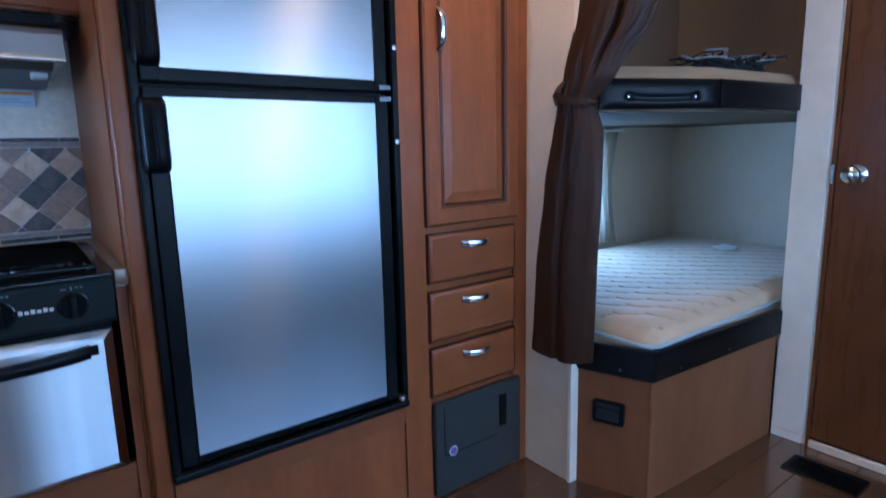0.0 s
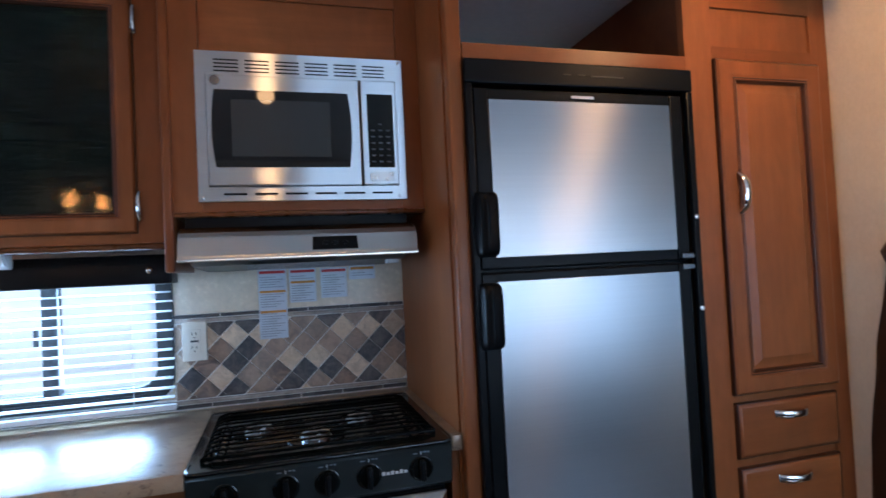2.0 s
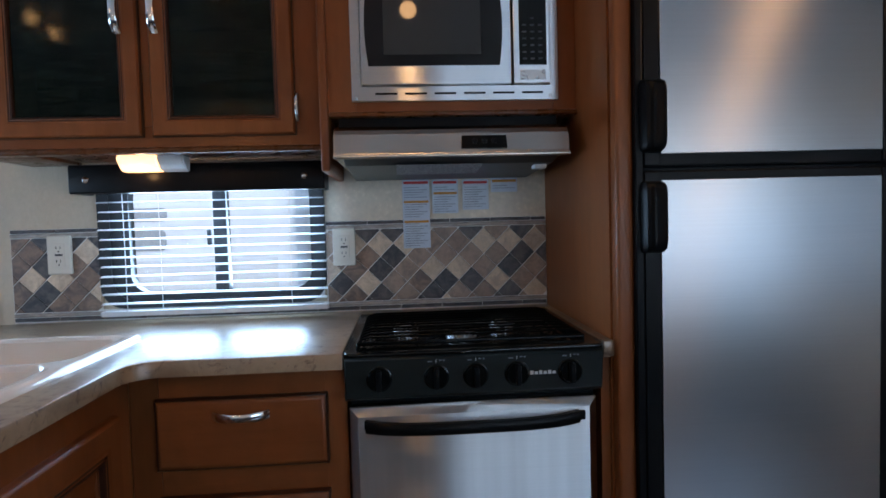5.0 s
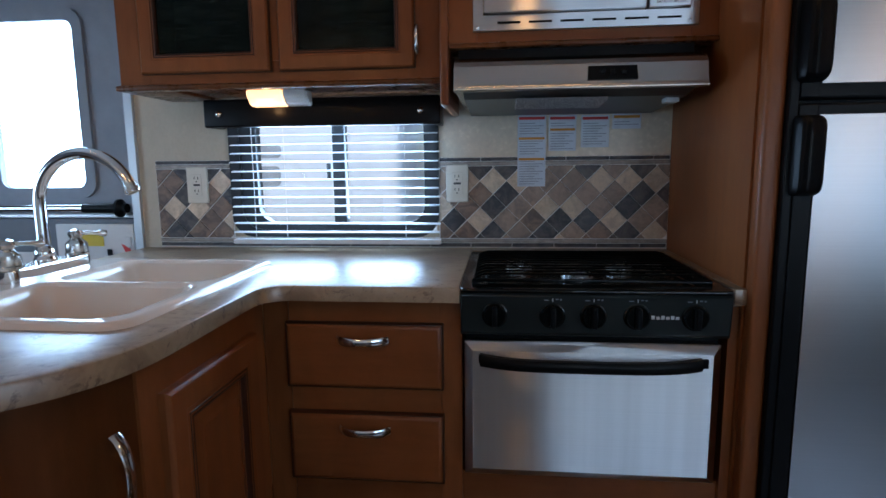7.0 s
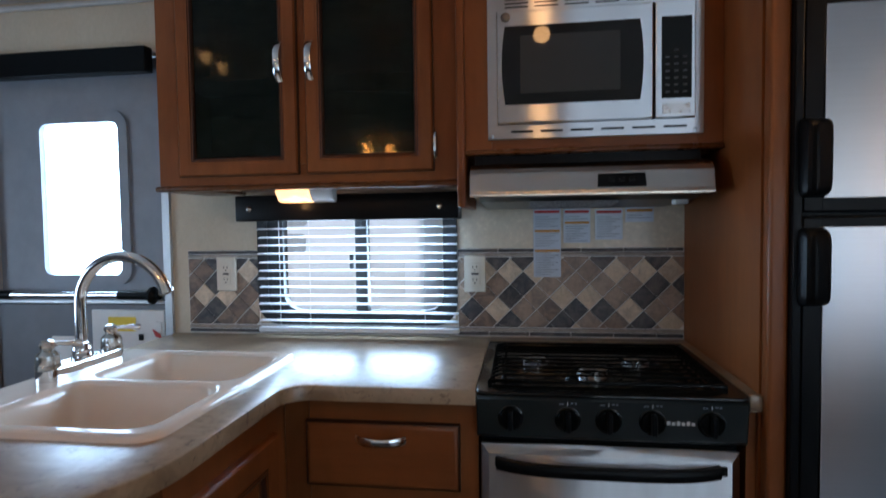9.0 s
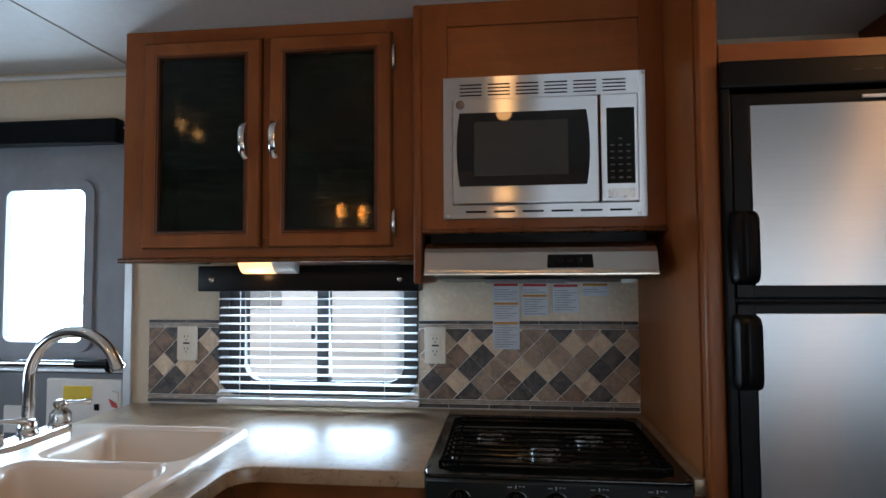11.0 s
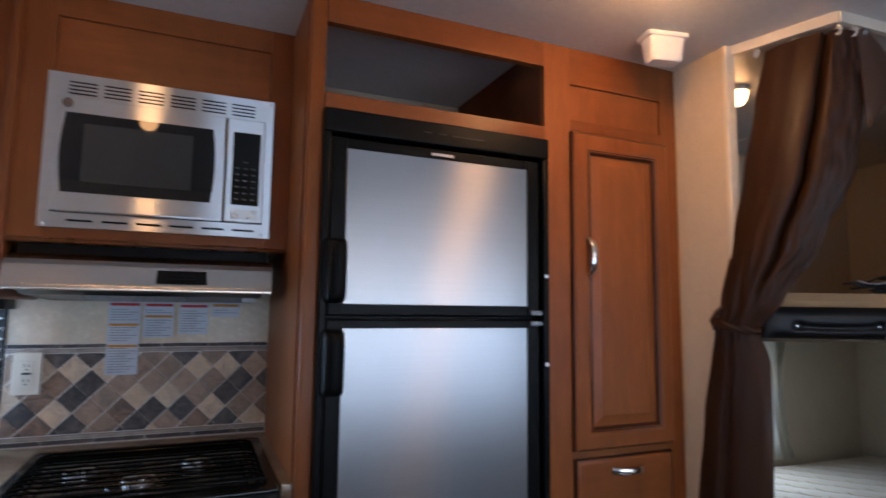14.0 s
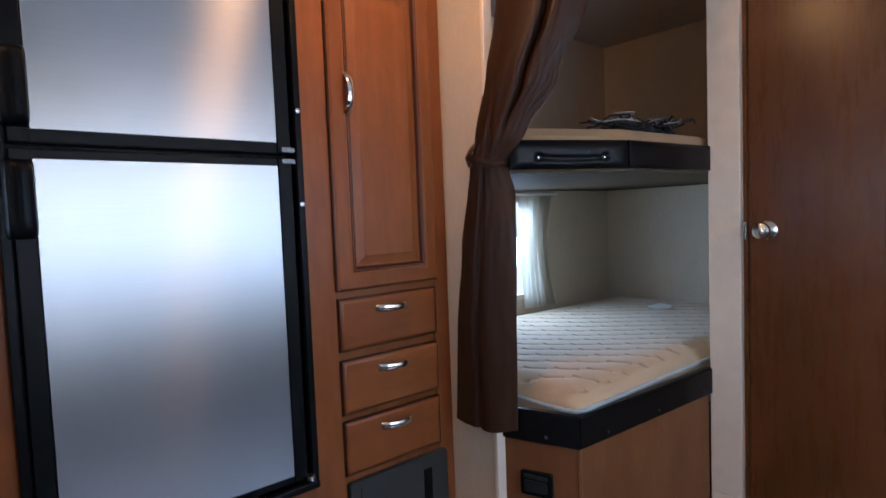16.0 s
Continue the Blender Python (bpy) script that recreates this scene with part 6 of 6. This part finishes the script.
def fold_sheet(z0, z1, u0, u1, nu, nv, push=0.0):
    bm = bmesh.new()
    rows = []
    for j in range(nv + 1):
        z = z0 + (z1 - z0) * j / nv
        path, depth, folds = curtain_at(z)
        row = []
        for i in range(nu + 1):
            u = u0 + (u1 - u0) * i / nu
            pair = [along(path, max(0.0, min(1.0, u + o))) for o in (-0.09, -0.045, 0.0, 0.045, 0.09)]
            x, y = sum(p[0] for p in pair) / 5, sum(p[1] for p in pair) / 5
            x2, y2 = along(path, min(1, u + 0.12))
            x1, y1 = along(path, max(0, u - 0.12))
            d = Vector((x2 - x1, y2 - y1)).normalized()
            nrm = Vector((d.y, -d.x))
            up = max(0.0, min(1.0, (z - 1.2) / 0.18))
            up = up * up * (3 - 2 * up)
            uv = 0.40 - 0.12 * up + 0.02 * math.sin(z * 5)
            w = -1.5 * (1 - 0.85 * up) * math.exp(-((u - uv) / 0.05) ** 2) - 1.3 * max(0.0, (uv - u) / uv) + 0.35 * math.sin(math.pi * max(0.0, (u - uv) / (1 - uv)))
            w -= up * (2.0 * math.exp(-((u - 0.60) / 0.035) ** 2) + 1.2 * max(0.0, (u - 0.62) / 0.38) ** 2)
            pinch = math.exp(-((z - 1.20) / 0.07) ** 2)
            crease = 0.005 * noise.noise((u * 2.5, z * 3.5, 2.0)) + (0.0016 + 0.005 * pinch) * noise.noise((u * 9 + z * 5, z * 14, 5.0))
            crease += 0.0022 * noise.noise((u * 9, z * 1.8, 9.0)) + 0.0075 * up * max(0.0, min(1.0, (u - 0.56) / 0.12)) * noise.noise((u * 16 + z * 6, z * 26, 3.0))
            crease += 0.0030 * (1 - up) * noise.noise((u * 6 - z * 4, z * 7, 4.0))
            k = depth * w + crease + push
            hem = 0.012 * math.sin(3.1 * u) if j == 0 else 0
            row.append(bm.verts.new((x + nrm.x * k, y + nrm.y * k, z - hem)))
        rows.append(row)
    for j in range(nv):
        for i in range(nu):
            bm.faces.new((rows[j][i], rows[j][i + 1], rows[j + 1][i + 1], rows[j + 1][i]))
    bmesh.ops.solidify(bm, geom=bm.faces[:], thickness=0.0015)
    return bm


part("drape", fold_sheet(0.424, 1.952, 0.0, 1.0, 120, 110), curtain_brown, cu)
# tie band
band = bmesh.new()
rows = []
for dz in (-0.013, -0.008, -0.003, 0.003, 0.008, 0.013):
    row = []
    for k in range(56):
        a = 2 * math.pi * k / 56
        ca, sa = math.cos(a), math.sin(a)
        f = 1 + 0.10 * noise.noise((3 * ca, 3 * sa, dz * 120)) - 0.10 * abs(dz / 0.013)
        row.append(band.verts.new((1.626 + f * (0.022 * ca - 0.018 * sa), 1.196 + f * (0.064 * sa + 0.010 * ca), 1.195 + 0.014 * sa + dz * (0.8 + 0.5 * noise.noise((2 * ca, 2 * sa, 7.0))) - 0.008 * ca * ca)))
    rows.append(row)
for a, c in zip(rows, rows[1:]):
    for k in range(56):
        band.faces.new((a[k], a[(k + 1) % 56], c[(k + 1) % 56], c[k]))
bmesh.ops.solidify(band, geom=band.faces[:], thickness=0.002)
part("tie_band", band, curtain_brown, cu, "tie band of the same cloth")
part("tie_tail", tube([(1.628, 1.232, 1.244), (1.618, 1.246, 1.228), (1.612, 1.258, 1.206), (1.616, 1.250, 1.180)], 0.013, 10, flat=0.55), curtain_brown, cu)
# loose corner flap near the ceiling
bm = bmesh.new()
NF = 14
rows = []
A, B, C, D = Vector((1.800, 0.945, 1.952)), Vector((1.822, 0.935, 1.958)), Vector((1.972, 0.925, 1.842)), Vector((1.822, 0.945, 1.70))
for i in range(NF + 1):
    u = i / NF
    p, q = A.lerp(D, u), B.lerp(C, min(1, u * 2)) if u <= 0.5 else C.lerp(D, (u - 0.5) * 2)
    rows.append([bm.verts.new(p.lerp(q, j / 8) + Vector((0, -0.006 * math.sin(math.pi * j / 8), 0))) for j in range(9)])
for i in range(NF):
    for j in range(8):
        bm.faces.new((rows[i][j], rows[i][j + 1], rows[i + 1][j + 1], rows[i + 1][j]))
bmesh.ops.remove_doubles(bm, verts=bm.verts, dist=1e-5)
bmesh.ops.solidify(bm, geom=bm.faces[:], thickness=0.0015)
part("flap", bm, curtain_brown, cu, "unhooked corner of the curtain")
for p in ((1.680, 1.135), (1.712, 1.05), (1.745, 0.955), (1.79, 0.944), (1.82, 0.942)):
    ringp = [(p[0] + 0.004 * math.cos(a), p[1] + 0.009 * math.cos(a), 1.947 + 0.011 * math.sin(a)) for a in [2 * math.pi * k / 14 for k in range(14)]]
    part("glider", tube(ringp, 0.0025, 6, closed=True), white_plastic, cu, "small white glider")
part("glider", lathe([(0.002, -0.008), (0.008, -0.004), (0.008, 0.004), (0.002, 0.008)], (1.970, 0.922, 1.842), 12), white_plastic, cu, "small white glider")

# ---------------------------------------------------------------- ceiling fittings
def dome_lamp(x, y, label, r=0.062, glow=None):
    t = thing("ceiling_lamp", label, "lamp", (x, y, CEIL), group="ceiling lamps")
    part("base", lathe([(r + 0.006, -0.016), (r + 0.008, -0.010), (r + 0.008, -0.001)], (x, y, CEIL), 28), bright_steel, t)
    ob = part("glass", lathe([(0.003, -0.062), (r * 0.55, -0.055), (r * 0.85, -0.040), (r, -0.017)], (x, y, CEIL), 28), glow or lamp_glow_soft, t, "glowing dome")
    return t


dome_lamp(0.09, 0.93, "small lit dome lamp on the ceiling", 0.045)
dome_lamp(-1.39, 0.83, "small lit dome lamp by the entry", 0.022, lamp_glow_soft)
dome_lamp(-1.41, 0.65, "small lit dome lamp by the entry", 0.022, lamp_glow_soft)
dome_lamp(1.22, 0.955, "small lit dome lamp on the ceiling", 0.056, lamp_glow_hall)
dome_lamp(1.95, 1.42, "small lit dome lamp above the upper bunk", 0.035)
sp = thing("ceiling_speaker", "round white flush disc in the ceiling", "speaker", (0.565, 1.285, CEIL))
part("rim", lathe([(0.055, -0.006), (0.072, -0.012), (0.085, -0.008), (0.088, -0.001)], (0.565, 1.285, CEIL), 32), white_plastic, sp)
part("grille", lathe([(0.003, -0.010), (0.054, -0.008), (0.055, -0.001)], (0.565, 1.285, CEIL), 28), frosted, sp)

dt = thing("smoke_alarm", "white tapered plastic alarm on the ceiling", "alarm", (1.44, 1.238, CEIL))
bm = bmesh.new()
L = []
for w, dpt, z, rr in ((0.062, 0.035, CEIL - 0.0005, 0.010), (0.062, 0.035, CEIL - 0.012, 0.010), (0.053, 0.030, CEIL - 0.013, 0.012), (0.048, 0.027, CEIL - 0.070, 0.014), (0.042, 0.022, CEIL - 0.078, 0.012)):
    L.append([bm.verts.new((1.44 + a, 1.238 + b, z)) for a, b in round_rect(-w, w, -dpt, dpt, rr, 4)])
for a, b in zip(L, L[1:]):
    for k in range(len(a)):
        bm.faces.new((a[k], a[(k + 1) % len(a)], b[(k + 1) % len(a)], b[k]))
bm.faces.new(L[0])
bm.faces.new(L[-1])
for v in bm.verts:
    d0 = v.co - Vector((1.44, 1.238, 0))
    a = radians(-12)
    v.co = Vector((1.44 + d0.x * math.cos(a) - d0.y * math.sin(a), 1.238 + d0.x * math.sin(a) + d0.y * math.cos(a), v.co.z))
part("housing", bm, white_plastic, dt)

pn = thing("pendant_lamp", "twin-bulb lamp hanging from the ceiling", "lamp", (-0.75, 0.24, 1.6))
part("canopy", lathe([(0.06, -0.02), (0.065, -0.001)], (-0.75, 0.24, CEIL), 20), nickel, pn)
part("stem", cyl((-0.75, 0.24, 1.66), (-0.75, 0.24, CEIL - 0.015), 0.008, n=10), nickel, pn)
part("arm", tube([(-0.80, 0.30, 1.645), (-0.75, 0.24, 1.665), (-0.70, 0.18, 1.645)], 0.006, 8), nickel, pn)
for x, y in ((-0.80, 0.30), (-0.70, 0.18)):
    ob = part("bulb", lathe([(0.002, -0.022), (0.010, -0.016), (0.012, -0.004), (0.009, 0.02), (0.008, 0.045)], (x, y, 1.60), 18), bulb_glow, pn, "glowing bulb")

# ---------------------------------------------------------------- wall fittings
for k, (x0, z0) in enumerate(((-1.009, 0.982), (-0.169, 0.981))):
    ot = thing("wall_outlet", "ivory wall outlet with a reset button on the tiles", "outlet", (x0 + 0.034, 1.99, z0), group="wall outlets")
    part("plate", prism(round_rect(x0, x0 + 0.069, z0, z0 + 0.116, 0.004), 1.9815, 1.9905, ch=0.003), ivory, ot)
    part("insert", box(x0 + 0.018, x0 + 0.051, 1.980, 1.9814, z0 + 0.024, z0 + 0.092, 0.0005, 1), ivory, ot)
    for dz in (0.036, 0.076):
        for dx in (0.028, 0.040):
            part("slot", box(x0 + dx - 0.001, x0 + dx + 0.001, 1.9792, 1.9799, z0 + dz, z0 + dz + 0.008), black_plastic, ot)
        part("slot", cyl((x0 + 0.0345, 1.9792, z0 + dz - 0.007), (x0 + 0.0345, 1.9799, z0 + dz - 0.007), 0.0022, n=10), black_plastic, ot)
    part("button", box(x0 + 0.024, x0 + 0.046, 1.9785, 1.9799, z0 + 0.055, z0 + 0.061, 0.0005, 1), charcoal, ot)

for x0, x1, z0, z1, ink, bands in ((0.049, 0.133, 1.028, 1.240, red_ink, (0.32, 0.61)), (0.141, 0.222, 1.134, 1.239, red_ink, (0.40,)), (0.236, 0.318, 1.143, 1.237, red_ink, ()), (0.326, 0.409, 1.196, 1.240, orange_ink, ())):
    sn = thing("warning_sticker", "pale printed instruction sticker on the wall", "sticker", ((x0 + x1) / 2, 1.998, z0), group="wall stickers")
    part("sheet", box(x0, x1, 1.9880, 1.9885, z0, z1), paper, sn, smooth=False)
    H = z1 - z0
    part("heading", box(x0 + 0.004, x1 - 0.004, 1.9872, 1.9878, z1 - 0.013, z1 - 0.005), ink, sn)
    for b in bands:
        part("heading", box(x0 + 0.004, x1 - 0.004, 1.9872, 1.9878, z1 - H * b - 0.004, z1 - H * b + 0.003), orange_ink, sn)
    nl = int(H / 0.0075)
    for k in range(2, nl - 1):
        z = z1 - 0.010 - k * 0.0075
        if any(abs(z - (z1 - H * b)) < 0.007 for b in bands):
            continue
        part("text_line", box(x0 + 0.006, x1 - 0.008 - 0.012 * ((k * 7) % 3), 1.9874, 1.9878, z, z + 0.0020), grey_ink, sn)

# floor register
fv = thing("floor_register", "dark metal floor register", "vent", (2.30, 0.72, 0.0))
part("frame", ring_plate([(2.250, 0.610), (2.365, 0.610), (2.365, 0.825), (2.250, 0.825)], [(2.268, 0.628), (2.347, 0.628), (2.347, 0.807), (2.268, 0.807)], 0.0055, 0.0, plane="xy"), black_plastic, fv, smooth=False)
part("well", box(2.268, 2.347, 0.628, 0.807, 0.0, 0.0008), black_plastic, fv, smooth=False)
for k in range(14):
    y = 0.634 + k * 0.0127
    part("louvre", box(2.268, 2.347, y, y + 0.0045, 0.001, 0.0045), black_plastic, fv, smooth=False)

# ---------------------------------------------------------------- floor planks
rng = random.Random(11)
plank_mesh = {}
y = Y_SOUTH
row = 0
while y < 1.45:
    x = X_WEST + (row * 0.37) % 0.9 - 0.9
    while x < 2.47:
        x0, x1 = max(x, X_WEST), min(x + 0.9, 2.468)
        if x1 - x0 > 0.03:
            key = round(x1 - x0, 3)
            if key not in plank_mesh:
                pb = box(0, x1 - x0 - 0.0015, 0, 0.1185, -0.0035, 0.0, 0.0012, 1)
                me = bpy.data.meshes.new("plank")
                pb.to_mesh(me)
                pb.free()
                me.materials.append(wood_floor)
                plank_mesh[key] = me
            ob = new("plank", plank_mesh[key])
            ob.parent = floor
            ob.location = (x0, y, -0.0003 * rng.random())
        x += 0.9
    y += 0.12
    row += 1

# ---------------------------------------------------------------- tiled splashback
sb = thing("splashback", "tumbled slate diamond-tile splashback with pale grout", "splashback", (-0.3, 2.0, 0.85), kind="structure")
part("grout_bed", boxes((-1.118, -0.863, 1.9945, 1.9992, 0.838, 1.1175), (-0.191, 0.4995, 1.9945, 1.9992, 0.838, 1.1175), (-0.863, -0.191, 1.9945, 1.9992, 0.838, 0.871)), grout, sb, smooth=False)

cream_panel = plain("smooth_cream_panel", (0.70, 0.60, 0.46), 0.26, speck=0.08, scale=60)
part("upper_panel", box(-0.190, 0.4995, 1.9955, 1.9992, 1.1180, 1.3735), cream_panel, sb, "smooth cream wall panel", smooth=False)


def clip(poly, x0, x1, z0, z1):
    for ax, lim, sgn in ((0, x0, 1), (0, x1, -1), (1, z0, 1), (1, z1, -1)):
        out = []
        for i, p in enumerate(poly):
            q = poly[(i + 1) % len(poly)]
            a, b = sgn * (p[ax] - lim), sgn * (q[ax] - lim)
            if a >= 0:
                out.append(p)
            if a * b < 0:
                t = a / (a - b)
                out.append((p[0] + (q[0] - p[0]) * t, p[1] + (q[1] - p[1]) * t))
        poly = out
        if len(poly) < 3:
            return []
    return poly


DIAG = 0.0810
# tones of the diamonds row by row from the top, with the strip number of each row's first stone
RIGHT = ((-17, "LMDDLMDMDML"), (-17, "BMLLLMMLLLB"), (-16, "DMBDMMMMDDM"), (-16, "BLBDMLLMDMB"), (-15, "MDLMBDDLMBD"), (-15, "DBBDMDMBDLM"), (-14, "MBDMDLBDMBD"))
LEFT = ((-29, "DBDDDBM"), (-28, "MBDLBD"), (-28, "DBDBDBM"), (-27, "BLLBMD"), (-27, "MBDBLBD"), (-26, "BDBBBM"), (-26, "DBDBMDB"))
for xa, xb, rows, ps, pb in ((-1.116, -0.865, LEFT, 0.48, 0.33), (-0.189, 0.4985, RIGHT, 0.29, 0.11)):
    for r, (first, tones) in enumerate(rows):
        k = 27 - r
        for n, tone in enumerate(tones):
            a = first + n
            u, v = (a + ps) * DIAG, (a + k + pb) * DIAG
            u0, u1, v0, v1 = u + 0.0020, u + DIAG - 0.0020, v + 0.0007, v + DIAG - 0.0007
            poly = [((p + q) / 2, (q - p) / 2) for p, q in ((u0, v0), (u1, v0), (u1, v1), (u0, v1))]
            poly = clip(poly, xa, xb, 0.8685, 1.0905)
            if len(poly) < 3:
                continue
            area = abs(sum(p[0] * q[1] - q[0] * p[1] for p, q in zip(poly, poly[1:] + poly[:1]))) / 2
            if area < 0.0001:
                continue
            part("tile", prism(poly, 1.9915 + 0.0008 * rng.random(), 1.9950, ch=0.0008), TILES[tone], sb, smooth=False)
    # border strips
    x = xa
    while x < xb - 0.01:
        x2 = min(xb, x + 0.128)
        part("border_tile", box(x, x2 - 0.002, 1.9905, 1.995, 1.1065, 1.1165, 0.001, 1), TILES["D"], sb)
        x = x2
    part("border_rod", box(xa, xb, 1.9885, 1.995, 1.0925, 1.1045, 0.002), pencil_stone, sb)
part("border_rod", box(-1.116, 0.4985, 1.9885, 1.995, 0.8545, 0.8665, 0.002), pencil_stone, sb)
x = -1.116
while x < 0.49:
    x2 = min(0.4985, x + 0.128)
    part("border_tile", box(x, x2 - 0.002, 1.9905, 1.995, 0.8415, 0.8525, 0.001, 1), TILES["D"], sb)
    x = x2
